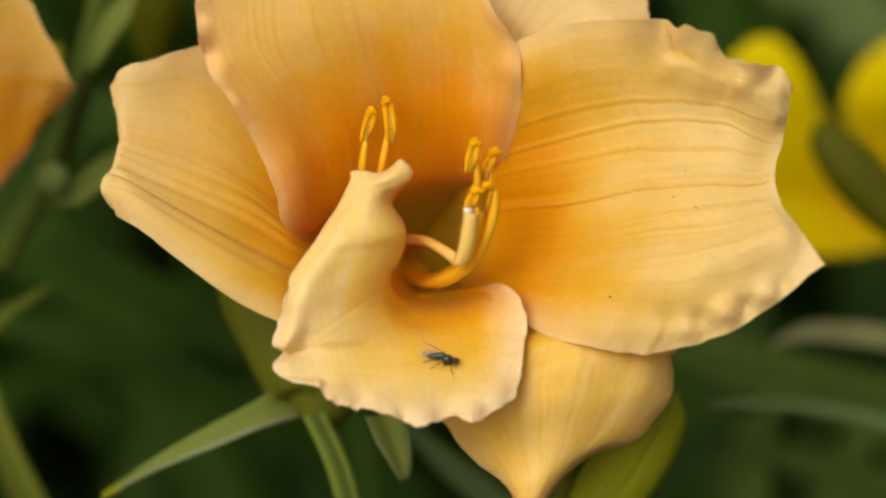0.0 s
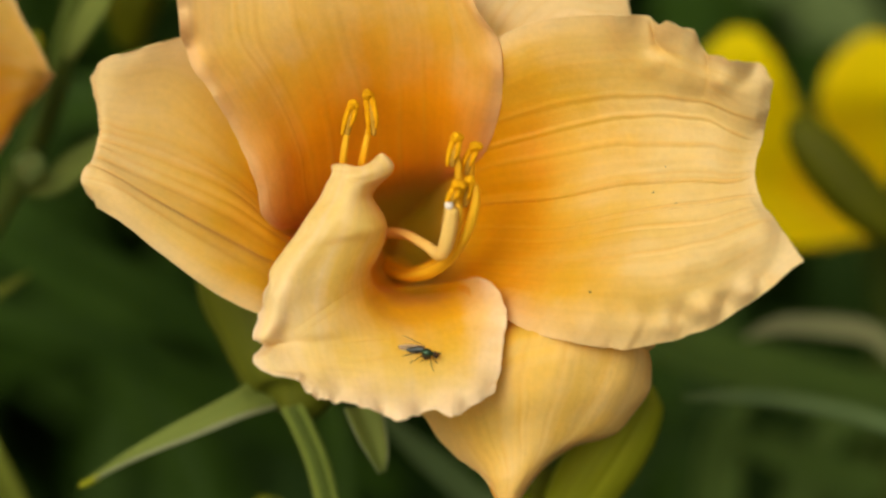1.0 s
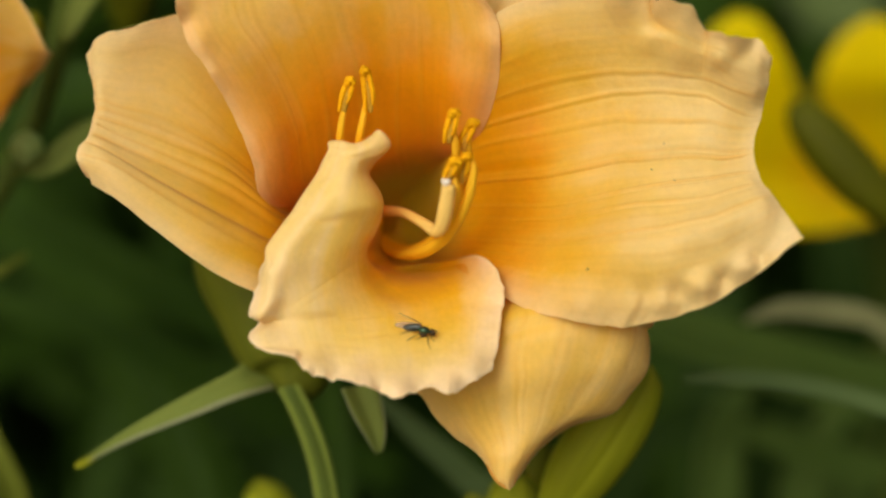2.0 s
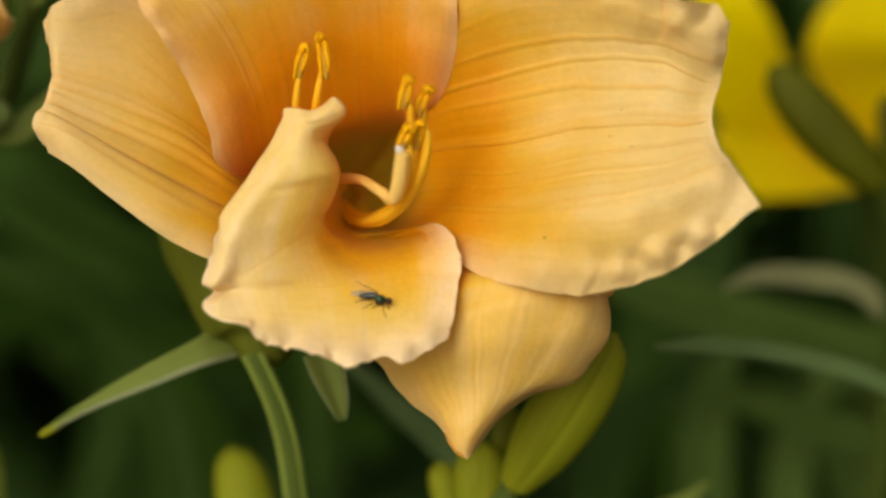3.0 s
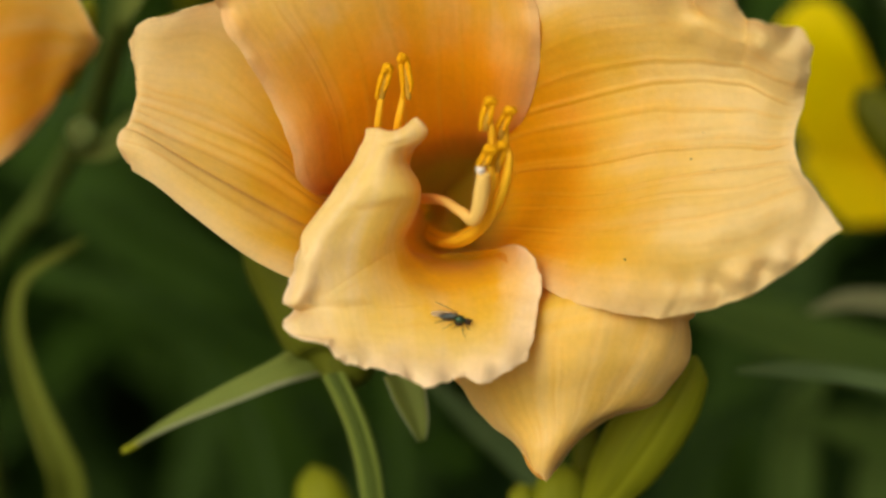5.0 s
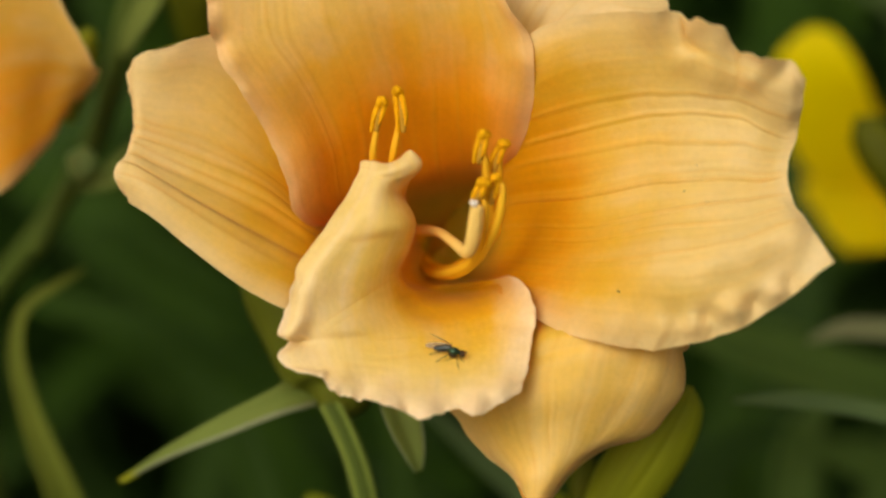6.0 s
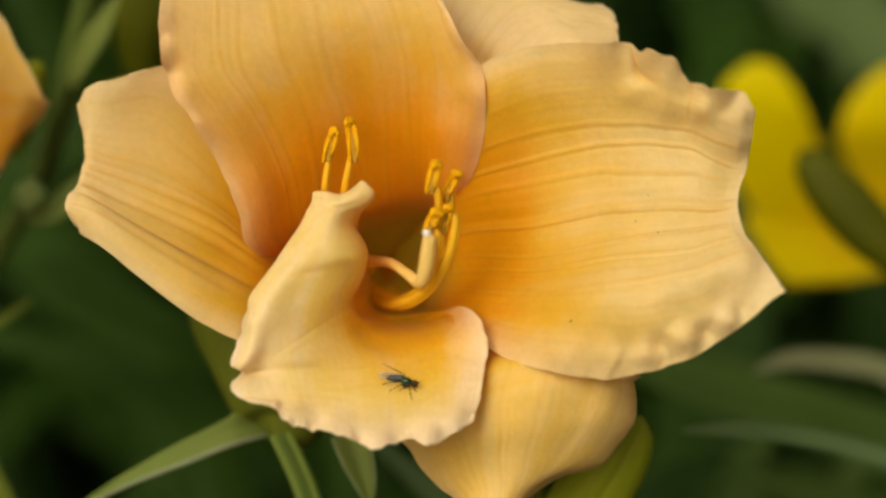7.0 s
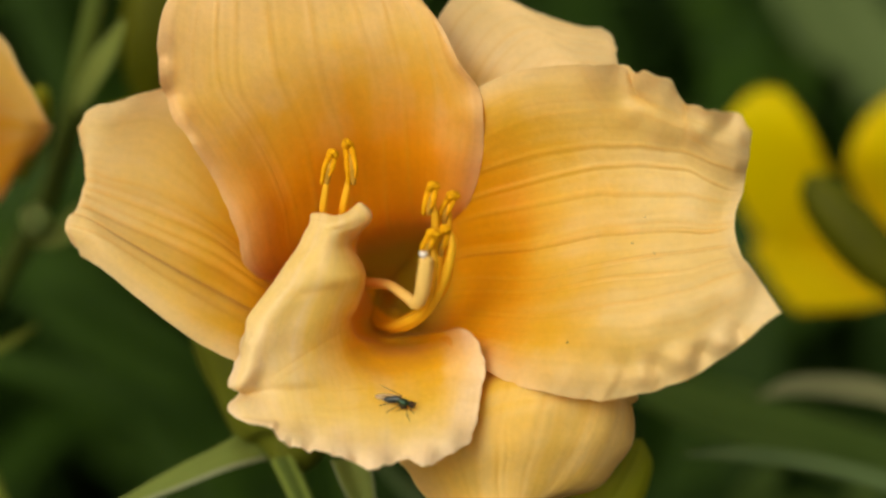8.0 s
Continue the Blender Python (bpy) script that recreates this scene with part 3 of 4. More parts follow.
FRONT_PETAL = [
    [(-12.1, 5.0, 9.5), (-12.3, 5.0, 9.8), (-11.6, 5.0, 10.0), (-10.8, 5.0, 9.8), (-9.9, 5.0, 9.7), (-8.6, 5.0, 9.8), (-7.3, 5.0, 10.3), (-6.2, 4.5, 11.1), (-6.8, 8.0, 10.2), (-7.7, 14.0, 9.1)],
    [(-12.4, 3.5, 10.3), (-12.8, 1.2, 10.6), (-12.1, 0.0, 10.9), (-10.9, -0.5, 10.7), (-9.6, -0.8, 10.4), (-8.2, -0.8, 10.6), (-7.0, -0.5, 11.4), (-5.9, -0.4, 12.4), (-5.9, 5.0, 11.3), (-7.7, 16.0, 9.2)],
    [(-11.7, 3.0, 9.5), (-12.6, -0.6, 9.8), (-12.1, -1.3, 10.0), (-10.9, -2.0, 9.7), (-9.4, -3.0, 9.4), (-7.8, -3.0, 9.7), (-6.1, -2.4, 10.6), (-4.4, -0.4, 11.1), (-5.7, 5.0, 9.8), (-7.7, 17.0, 8.4)],
    [(-12.1, 3.0, 8.6), (-12.9, -0.6, 8.9), (-12.3, -1.8, 8.9), (-11.1, -2.6, 8.8), (-9.7, -3.0, 8.5), (-8.1, -2.8, 8.7), (-6.2, -2.2, 9.2), (-4.6, -0.2, 9.8), (-6.1, 5.0, 9.0), (-7.7, 17.0, 7.5)],
    [(-12.5, 3.0, 7.6), (-13.4, -0.6, 8.0), (-12.7, -2.1, 7.9), (-11.4, -3.0, 7.8), (-10.0, -3.6, 7.7), (-8.7, -3.0, 7.8), (-7.6, -1.2, 7.9), (-6.6, 1.2, 8.0), (-7.0, 6.0, 7.7), (-7.8, 18.0, 6.7)],
    [(-13.7, 3.0, 5.5), (-14.4, -0.8, 5.9), (-13.3, -2.5, 5.9), (-12.0, -3.6, 5.9), (-10.4, -4.2, 5.8), (-8.9, -3.2, 5.9), (-7.9, -1.0, 6.1), (-7.5, 2.0, 6.4), (-7.7, 7.0, 5.7), (-7.8, 20.0, 4.7)],
    [(-15.4, 3.0, 3.1), (-16.2, -1.1, 3.2), (-15.0, -2.9, 3.3), (-13.3, -4.0, 3.4), (-11.2, -4.8, 3.4), (-8.9, -4.2, 3.5), (-6.8, -2.0, 3.5), (-5.8, 2.0, 3.6), (-6.6, 8.0, 3.0), (-7.0, 22.0, 2.6)],
    [(-16.8, 3.0, 0.4), (-17.6, -1.6, 0.9), (-16.0, -3.1, 1.0), (-14.4, -4.0, 1.2), (-11.8, -4.4, 1.4), (-8.9, -4.2, 1.6), (-6.4, -2.4, 1.6), (-5.4, 1.8, 1.4), (-6.4, 9.0, 1.1), (-6.6, 24.0, 0.9)],
    [(-18.7, 3.0, -2.1), (-19.4, -1.9, -1.5), (-17.8, -3.5, -1.2), (-15.9, -4.0, -1.0), (-13.1, -3.7, -0.7), (-10.0, -2.8, -0.6), (-7.4, -0.9, -0.8), (-6.4, 3.0, -1.7), (-7.3, 10.0, -2.0), (-5.8, 25.0, -1.6)],
    [(-20.4, 2.0, -4.7), (-21.1, -2.4, -4.0), (-19.5, -3.9, -3.8), (-17.6, -4.4, -3.6), (-14.7, -3.3, -3.3), (-11.1, -2.0, -3.2), (-8.5, 0.4, -3.4), (-7.6, 4.5, -3.9), (-7.6, 12.0, -4.3), (-4.1, 26.0, -4.1)],
    [(-21.4, -2.0, -5.8), (-20.9, -4.6, -6.0), (-19.8, -4.5, -5.9), (-18.2, -4.6, -5.7), (-15.4, -3.3, -5.6), (-11.9, -1.3, -5.6), (-8.9, 2.0, -5.8), (-7.2, 6.0, -6.3), (-5.6, 13.7, -6.6), (1.3, 21.0, -5.9)],
    [(-22.4, -2.2, -8.4), (-21.5, -3.7, -8.3), (-20.2, -4.9, -8.2), (-18.6, -4.5, -8.1), (-15.8, -2.9, -8.2), (-12.1, -0.7, -8.2), (-8.3, 3.5, -8.1), (-5.6, 8.5, -8.4), (0.5, 16.9, -7.3), (8.1, 7.4, -4.9)],
    [(-22.6, -3.0, -9.8), (-21.6, -4.3, -10.2), (-20.3, -5.1, -10.5), (-18.5, -4.1, -10.6), (-15.5, -3.0, -10.7), (-11.7, -0.9, -10.6), (-7.5, 3.0, -10.4), (-3.1, 8.0, -10.0), (3.7, 10.7, -8.4), (10.7, 2.9, -6.6)],
    [(-23.5, -4.4, -13.1), (-22.2, -5.1, -13.4), (-20.9, -5.1, -12.9), (-19.0, -3.4, -12.7), (-15.5, -3.2, -12.5), (-11.3, -1.3, -12.4), (-6.6, 2.2, -11.9), (-1.5, 5.2, -11.5), (4.9, 6.2, -10.0), (11.6, 1.7, -8.8)],
    [(-22.2, -2.6, -14.1), (-21.2, -2.6, -14.3), (-20.0, -2.8, -14.1), (-18.3, -2.9, -14.0), (-15.1, -2.5, -13.9), (-10.9, -1.2, -13.7), (-6.0, 1.0, -13.3), (-0.7, 3.0, -12.8), (5.4, 3.9, -11.8), (11.9, 1.8, -11.0)],
    [(-23.4, -5.0, -16.0), (-22.0, -4.8, -15.9), (-20.4, -4.4, -15.8), (-18.1, -3.6, -15.7), (-14.7, -2.9, -15.7), (-10.5, -2.0, -15.6), (-5.6, -0.6, -15.4), (-0.3, 0.4, -15.1), (5.6, 1.1, -14.2), (11.3, 0.4, -13.4)],
    [(-22.5, -5.4, -17.3), (-21.1, -5.2, -17.6), (-19.3, -5.0, -17.7), (-16.9, -4.6, -17.9), (-13.8, -4.4, -18.1), (-9.6, -4.0, -18.4), (-5.1, -3.6, -18.6), (0.0, -3.0, -18.3), (5.3, -2.0, -17.4), (11.1, -1.0, -16.0)],
    [(-21.0, -6.0, -18.0), (-19.6, -6.0, -18.2), (-17.9, -6.2, -18.6), (-15.6, -6.4, -19.5), (-12.7, -6.4, -20.3), (-8.9, -6.6, -21.1), (-4.6, -6.8, -21.7), (0.0, -6.0, -21.4), (5.0, -4.9, -20.3), (10.7, -2.0, -18.3)],
    [(-19.8, -6.3, -18.3), (-18.0, -6.8, -18.4), (-16.8, -7.5, -19.2), (-15.7, -7.6, -20.3), (-12.5, -7.6, -21.6), (-8.8, -7.8, -22.1), (-4.1, -8.6, -23.9), (0.5, -7.4, -23.2), (4.7, -7.2, -23.4), (9.7, -3.0, -20.5)],
]


def swell(spots):
    """Swellings: spot, radius and height in millimetres."""
    return [(p[0], p[2], r, h) for p, r, h in spots]


petal("petal", RIGHT_PETAL, gold_mat, flower, 1, 0.5, 0.12, 14, nu=300, nv=150, relief=0.7, sides=(1, 1, 0, 0.4),
      grooves=[(0.13, 0.08, 0.007), (0.18, 0.12, 0.008), (0.225, 0.10, 0.007), (0.27, 0.36, 0.007), (0.335, 0.46, 0.006), (0.40, 0.38, 0.006), (0.445, 0.08, 0.006), (0.470, -1.1, 0.016), (0.489, 0.3, 0.005), (0.508, 1.0, 0.006), (0.55, 0.07, 0.006), (0.62, 0.62, 0.006), (0.69, 0.66, 0.006), (0.73, 0.10, 0.006), (0.775, 0.5, 0.006), (0.81, 0.12, 0.006), (0.845, 0.14, 0.006), (0.88, 0.10, 0.006)],
      bumps=swell([((33.2, 0.0, 27.8), 1.5, -1.5), ((36.7, 0.0, 28.9), 1.4, 1.1), ((31.4, 0.0, 25.0), 1.6, 0.9), ((40.5, 0.0, 22.6), 1.7, 1.8), ((44.3, 0.0, 23.4), 1.8, -1.2), ((46.9, 0.0, 24.2), 1.0, 0.6), ((47.4, 0.0, 20.7), 1.3, -0.4), ((46.2, 0.0, 18.2), 1.5, 0.6), ((38.0, 0.0, 20.6), 1.6, -0.5), ((35.4, 0.0, 23.2), 2.0, 0.5),
                   ((33.5, 0.0, -11.2), 1.5, 1.0), ((35.3, 0.0, -9.5), 1.4, -0.8), ((38.4, 0.0, -8.8), 1.7, 1.5), ((41.4, 0.0, -7.6), 1.4, -1.1), ((44.6, 0.0, -6.3), 1.7, 1.5), ((46.3, 0.0, -4.6), 1.1, -0.7), ((48.3, 0.0, -5.1), 1.2, 0.9), ((43.6, 0.0, -2.4), 2.6, -1.0), ((37.6, 0.0, -4.8), 2.4, -0.6), ((28.8, 0.0, -11.7), 2.2, 0.7), ((25.3, 0.0, -8.2), 2.6, -0.4), ((22.0, 0.0, -11.6), 1.6, 0.5), ((30.8, 0.0, -9.6), 1.5, -0.5)]),
      tucks=[(*(32.0, 0.0, 31.0)[::2], 0.7, 0.2, -0.8), (*(30.9, 0.0, 31.9)[::2], 0.7, 0.1, 0.2), (*(36.6, 0.0, 29.0)[::2], 1.4, 0.5, 0.9), (*(39.4, 0.0, 27.0)[::2], 0.7, -0.2, -0.7), (*(41.6, 0.0, 25.9)[::2], 0.7, 0.0, -0.6), (*(45.5, 0.0, 24.8)[::2], 1.3, 0.3, 0.5)],
      creases=[((31.3, 0.0, 31.1), (32.0, 0.0, 28.1), 1.1, 0.5), ((31.8, 0.0, 28.4), (34.5, 0.0, 26.4), 0.4, 0.5), ((38.9, 0.0, 27.3), (39.2, 0.0, 24.2), 0.9, 0.5), ((39.2, 0.0, 25.2), (38.9, 0.0, 20.4), 0.6, 0.5), ((31.9, 0.0, 27.6), (35.0, 0.0, 25.8), 0.6, 0.5), ((38.3, 0.0, 22.9), (43.0, 0.0, 19.8), 0.15, 0.3)])
petal("petal", TOP_PETAL, petal_mat, flower, 2, 0.6, 0.12, 13, nu=160, relief=0.4, sides=(1, 0.3, 0, 1),
      grooves=[(0.20, 0.10, 0.006), (0.29, 0.42, 0.005), (0.335, 0.30, 0.005), (0.40, 0.48, 0.005), (0.425, 0.12, 0.005), (0.48, 0.44, 0.005), (0.53, 0.12, 0.006), (0.575, 0.46, 0.005), (0.64, 0.34, 0.005), (0.72, 0.12, 0.006)],
      bumps=swell([((-30.7, 0.0, 24.2), 2.0, 1.3), ((-33.7, 0.0, 29.5), 1.6, 1.1), ((-32.9, 0.0, 26.9), 1.2, -0.7), ((-34.0, 0.0, 33.9), 1.5, 1.0), ((-34.0, 0.0, 31.9), 1.1, -0.7), ((-28.6, 0.0, 19.8), 1.6, 0.5), ((9.5, 0.0, 25.3), 2.0, 0.5), ((10.9, 0.0, 21.3), 1.4, -0.4)]))
front = petal("petal", FRONT_PETAL, front_mat, flower, 3, 0.4, 0.07, 27, sides=(0.4, 0.5, 0, 1), wobble=0.5, relief=0.5,
              bumps=swell([((-14.5, 0.0, -19.6), 1.8, 0.9), ((-8.2, 0.0, -22.1), 1.8, 1.0), ((-11.3, 0.0, -21.0), 1.1, -0.6), ((-2.8, 0.0, -23.1), 1.5, 1.1), ((-5.2, 0.0, -23.4), 1.1, -0.8), ((0.9, 0.0, -22.6), 1.6, -0.7), ((4.0, 0.0, -23.1), 1.5, 1.0), ((7.6, 0.0, -20.4), 1.8, 0.9), ((6.0, 0.0, -22.1), 1.1, -0.6)]),
              tucks=[(*(-22.4, 0.0, -9.0)[::2], 0.6, 0.3, 0), (*(-22.9, 0.0, -10.0)[::2], 0.5, -0.3, 0), (*(-22.8, 0.0, -7.2)[::2], 0.5, -0.25, 0), (*(-17.1, 0.0, -18.9)[::2], 0.7, 0.2, 0.4),
                     (*(-2.7, 0.0, -24.5)[::2], 1.1, 0, -0.5), (*(1.7, 0.0, -23.7)[::2], 1.1, 0, 0.7), (*(4.4, 0.0, -23.9)[::2], 0.9, 0, -0.3), (*(-7.4, 0.0, -23.1)[::2], 1.0, 0, 0.3), (*(9.4, 0.0, -20.5)[::2], 0.8, 0.3, -0.2)],
              creases=[((-7.0, 0.0, -4.4), (-17.6, 0.0, -11.9), 0.13, 0.2), ((-11.3, 0.0, -9.0), (-17.6, 0.0, -13.1), 0.08, 0.2), ((-3.3, 0.0, -15.8), (-10.5, 0.0, -16.6), 0.12, 0.22), ((-3.8, 0.0, -13.3), (-11.3, 0.0, -13.9), 0.10, 0.22),
                       ((-5.7, 0.0, 1.3), (-15.3, 0.0, -0.7), 0.2, 0.6), ((-7.4, 0.0, -17.6), (-14.5, 0.0, -17.2), 0.08, 0.22)],
              label="lower petal with its margin rolled up into a curl", nu=190, nv=230)
petal("sepal", BACK_SEPAL, back_mat, flower, 4, 0.15, 0.1, 8, relief=0.3, grooves=[(q, 0.2, 0.008) for q in (0.12, 0.22, 0.33, 0.42, 0.5, 0.6, 0.7, 0.8, 0.9)])
petal("sepal", LEFT_SEPAL, sepal_mat, flower, 5, 0.28, 0.1, 12, nu=150, wobble=0.12, relief=0.6,
      grooves=[(0.40, 0.2, 0.016), (0.455, 0.3, 0.02), (0.505, 0.9, 0.020), (0.575, 0.4, 0.014), (0.65, 0.85, 0.022), (0.736, 1.6, 0.018), (0.82, 0.3, 0.012)], bumps=swell([((-45.6, 0.0, 8.0), 2.0, 0.6)]))
petal("sepal", LOW_SEPAL, low_mat, flower, 6, 0.2, 0.1, 8, nu=220, fade=2.2, relief=0.5,
      grooves=[(0.12, 0.12, 0.012), (0.18, 0.22, 0.014), (0.225, 0.12, 0.008), (0.27, 0.3, 0.016), (0.36, 0.3, 0.010), (0.385, 0.12, 0.006), (0.47, 0.2, 0.010), (0.60, 0.2, 0.02), (0.635, 0.12, 0.008), (0.74, 0.12, 0.02)],
      bumps=swell([((11.6, 0.0, -32.9), 1.2, 0.3), ((20.5, 0.0, -17.0), 4.0, 0.5)]))
petal("throat", [
    [(-8.2, 38.0, 4.0), (-6.0, 39.0, 4.5), (-2.5, 39.0, 4.5), (-0.3, 38.0, 4.0)],
    [(-8.3, 41.0, 1.9), (-6.1, 44.0, 1.9), (-2.6, 44.0, 1.9), (-0.3, 41.0, 1.9)],
    [(-8.3, 41.0, -1.2), (-6.1, 44.0, -1.2), (-2.6, 44.0, -1.2), (-0.3, 41.0, -1.2)],
    [(-7.8, 39.0, -3.8), (-6.0, 40.0, -4.3), (-2.5, 40.0, -4.3), (-0.5, 39.0, -3.8)],
], petal_mat, flower, 7, 0.0, nu=40, nv=40, label="olive green throat of the flower")
stalk("perianth_tube", [(-22.4, 38.0, -2.5), (-21.5, 36.0, -7.6), (-20.2, 34.0, -13.6), (-19.3, 32.0, -19.4), (-18.7, 30.0, -23.4), (-19.3, 28.5, -25.4)], [12.6, 12.3, 10.6, 8.6, 6.0, 2.2], tube_mat, flower, "olive green flower tube", 40, 36, 1.0, 0.05)
stalk("withered_rim", [(-44.9, 8.0, 26.2), (-41.9, 7.4, 27.0), (-39.0, 8.0, 27.9), (-35.3, 8.8, 29.1)], [0.08, 0.15, 0.14, 0.08], tube_mat, flower, "dry brown rim of the sepal", 24, 6)

stalk("withered_tip", [(9.5, 5.4, -34.0), (10.4, 4.2, -35.4), (11.5, 3.6, -36.6), (12.4, 3.7, -37.5)], [0.1, 0.38, 0.5, 0.2], withered_mat, flower, "dry brown tip of the sepal", 20, 10, 0.6)

# stamens: the filament's way, then the anther's foot, middle and hooked top
STAMENS = [
    ([(-7.1, 28.0, 0.1), (-10.9, 12.0, 5.0), (-11.3, 3.0, 10.9), (-10.8, 1.0, 15.1)], [(-10.9, 0.6, 15.1), (-10.4, 0.0, 17.3), (-9.9, 0.0, 19.2), (-9.4, 0.0, 18.7)]),
    ([(-6.3, 28.0, 0.1), (-9.3, 14.0, 5.8), (-8.7, 4.0, 10.9), (-7.7, 2.0, 15.9)], [(-7.2, 1.6, 15.1), (-7.3, 1.0, 17.5), (-7.9, 1.0, 20.7), (-8.5, 1.0, 20.5)]),
    ([(-7.1, 28.0, -2.4), (-1.1, 14.0, -4.4), (4.9, 3.0, 0.9), (4.8, -3.0, 9.5), (4.4, -4.0, 12.2)], [(3.7, -4.6, 10.7), (4.0, -5.0, 12.5), (4.4, -5.0, 14.6), (5.1, -5.0, 14.4)]),
    ([(-7.1, 29.0, -2.0), (-1.1, 14.0, -4.2), (5.7, 4.0, 0.9), (6.4, -1.0, 8.7), (6.6, -2.0, 11.1)], [(5.7, -2.4, 9.6), (6.1, -3.0, 11.4), (7.0, -3.0, 13.4), (7.8, -3.0, 13.3)]),
    ([(-7.1, 28.0, -2.9), (-2.8, 14.0, -4.8), (2.9, 2.0, -2.7), (4.8, -5.0, 3.2), (4.5, -6.0, 5.9)], [(3.6, -6.6, 5.2), (3.9, -7.0, 6.4), (4.5, -7.0, 8.0), (5.4, -7.0, 7.8)]),
    ([(-6.7, 28.0, -2.5), (-3.6, 18.0, -4.7), (0.1, 9.0, -4.7), (3.3, 2.0, -2.7), (5.3, -2.0, 0.1), (6.7, -4.0, 3.6), (7.2, -5.0, 6.9), (6.8, -5.0, 8.2)], [(5.5, -5.0, 5.1), (5.7, -5.4, 6.7), (6.2, -5.4, 8.6), (6.7, -5.0, 8.5)]),
]


def rough(ob, size):
    """Grainy surface: every point a little out of place, in millimetres."""
    rng = random.Random(len(ob.data.vertices))
    for v in ob.data.vertices:
        v.co += Vector((rng.uniform(-1, 1), rng.uniform(-1, 1), rng.uniform(-1, 1))) * size * MM


for path, top in STAMENS:
    s = stalk("stamen", path, [0.9] + [0.75] * (len(path) - 3) + [0.58, 0.45], filament_mat, flower, samples=40)
    stalk("anther", [Vector(p) + Vector((0.15, 0.25, 0)) for p in top[:3]], [0.35, 0.55, 0.35], pollen_dark_mat, s, "brown split anther", 16, 10, 0.7)
    lean = Vector((0.5, -0.1, 0.08))
    one = [Vector(top[0]) - lean, Vector(top[1]) - lean * 1.15, Vector(top[2]) - lean * 0.5, Vector(top[2]) + Vector((0.2, -0.2, 0.1)), Vector(top[3])]
    two = [Vector(top[0]) + lean * 0.9 + Vector((0, 0, 0.8)), Vector(top[1]) + lean * 1.2, Vector(top[2]) + lean * 0.9]
    cap = [Vector(top[2]) + Vector((-0.5, -0.3, -0.5)), Vector(top[2]) + Vector((0.0, -0.35, 0.05)), Vector(top[3]) + Vector((0.15, -0.25, 0.1))]
    rough(stalk("pollen", one, [0.22, 0.38, 0.42, 0.46, 0.36], anther_mat, s, "golden pollen along the anther", 40, 10), 0.07)
    rough(stalk("pollen", two, [0.2, 0.36, 0.38], anther_mat, s, "golden pollen along the anther", 30, 10), 0.07)
    rough(stalk("pollen", cap, [0.40, 0.72, 0.45], anther_mat, s, "golden pollen on the anther's bent top", 22, 14), 0.10)
pistil = stalk("pistil", [(-6.4, 16.0, 1.4), (-2.6, 9.0, 1.2), (0.3, 1.5, -0.3), (2.2, -2.5, -1.5), (3.1, -4.5, -0.1), (3.6, -6.0, 2.6), (3.8, -7.0, 4.7)], [0.8, 0.72, 0.75, 0.9, 1.05, 1.1, 0.95], style_mat, flower, samples=44)
stalk("stigma", [(3.0, -7.4, 5.5), (3.4, -7.6, 5.1), (3.8, -7.4, 5.4)], [0.32, 0.5, 0.34], stigma_mat, pistil, "small white stigma", 10, 10)

# ---- its stalk with bracts and buds ----
scape = thing("flower_stalk", "green daylily stalk with pale bracts and yellow-green buds", "stalk")
STEM = rooted([(-19.4, 28.0, -24.8), (-17.5, 28.5, -28.6), (-15.6, 29.5, -33.3), (-14.2, 31.0, -38.9), (-13.4, 33.0, -45.2), (-13.1, 35.0, -49.7)])
stem = stalk("stem", STEM, [1.3, 1.35, 1.5, 1.6, 1.65, 1.75, 2.0, 2.4, 3], stem_mat, scape, samples=90, around=16)
# ridges take the lit green, standing in for light along the stalk
for side in (-1, 1):
    stalk("ridge", [Vector(p) + Vector((side * 1.15, -0.75, side * 0.35)) for p in STEM[:9]], [0.5, 0.55, 0.6, 0.62, 0.65, 0.7, 0.7], stem_lit_mat, stem, "ridge along the stalk in a painted lit green", 70, 8)
leaf_bract = strap("bract", [(-23.1, 31.0, -22.7), (-27.1, 27.0, -24.5), (-35.4, 26.0, -28.3), (-43.3, 28.0, -32.5), (-51.4, 30.0, -37.1)], [5.8, 4.0, 3.0, 2.1, 0.4], pale_mat, scape, facing=(0.3, -1, 0.5), fold=0.14, label="pale pointed bract")
strap("fold", [(-21.6, 29.0, -24.9), (-26.9, 25.2, -26.3), (-34.0, 24.6, -29.2), (-43.1, 26.6, -33.0), (-51.0, 29.4, -37.2)], [0.6, 0.8, 0.7, 0.5, 0.2], hem_mat, leaf_bract, facing=(0.2, -1.0, 0.3), fold=0.2, label="whitish folded margin")
stalk("tip", [(-48.5, 29.0, -35.8), (-49.8, 29.2, -36.5), (-51.0, 29.4, -37.1), (-51.5, 29.6, -37.3)], [0.5, 0.6, 0.5, 0.2], bud_mat, leaf_bract, "yellow-green tip", 14, 8)
strap("bract", [(-9.1, 24.0, -24.5), (-7.8, 23.0, -27.9), (-6.5, 23.0, -31.4), (-5.8, 24.0, -34.3)], [5.4, 4.8, 3.1, 1.0], pale_mat, scape, facing=(0.2, -1, 0.3), fold=0.25, label="short pale bract", hem=hem_mat)


def bud(base, tip, width, parent, mat=None, bend=(0, 0, 0)):
    b, t, k = Vector(base), Vector(tip), Vector(bend)
    pts = [b, b.lerp(t, 0.25) + k * 0.7, b.lerp(t, 0.5) + k, b.lerp(t, 0.75) + k * 0.8, b.lerp(t, 0.93) + k * 0.2, t]
    return stalk("bud", pts, [width * r for r in (0.22, 0.43, 0.5, 0.46, 0.32, 0.13)], mat or bud_mat, parent, "", 40, 48, 1.0, 0.07)


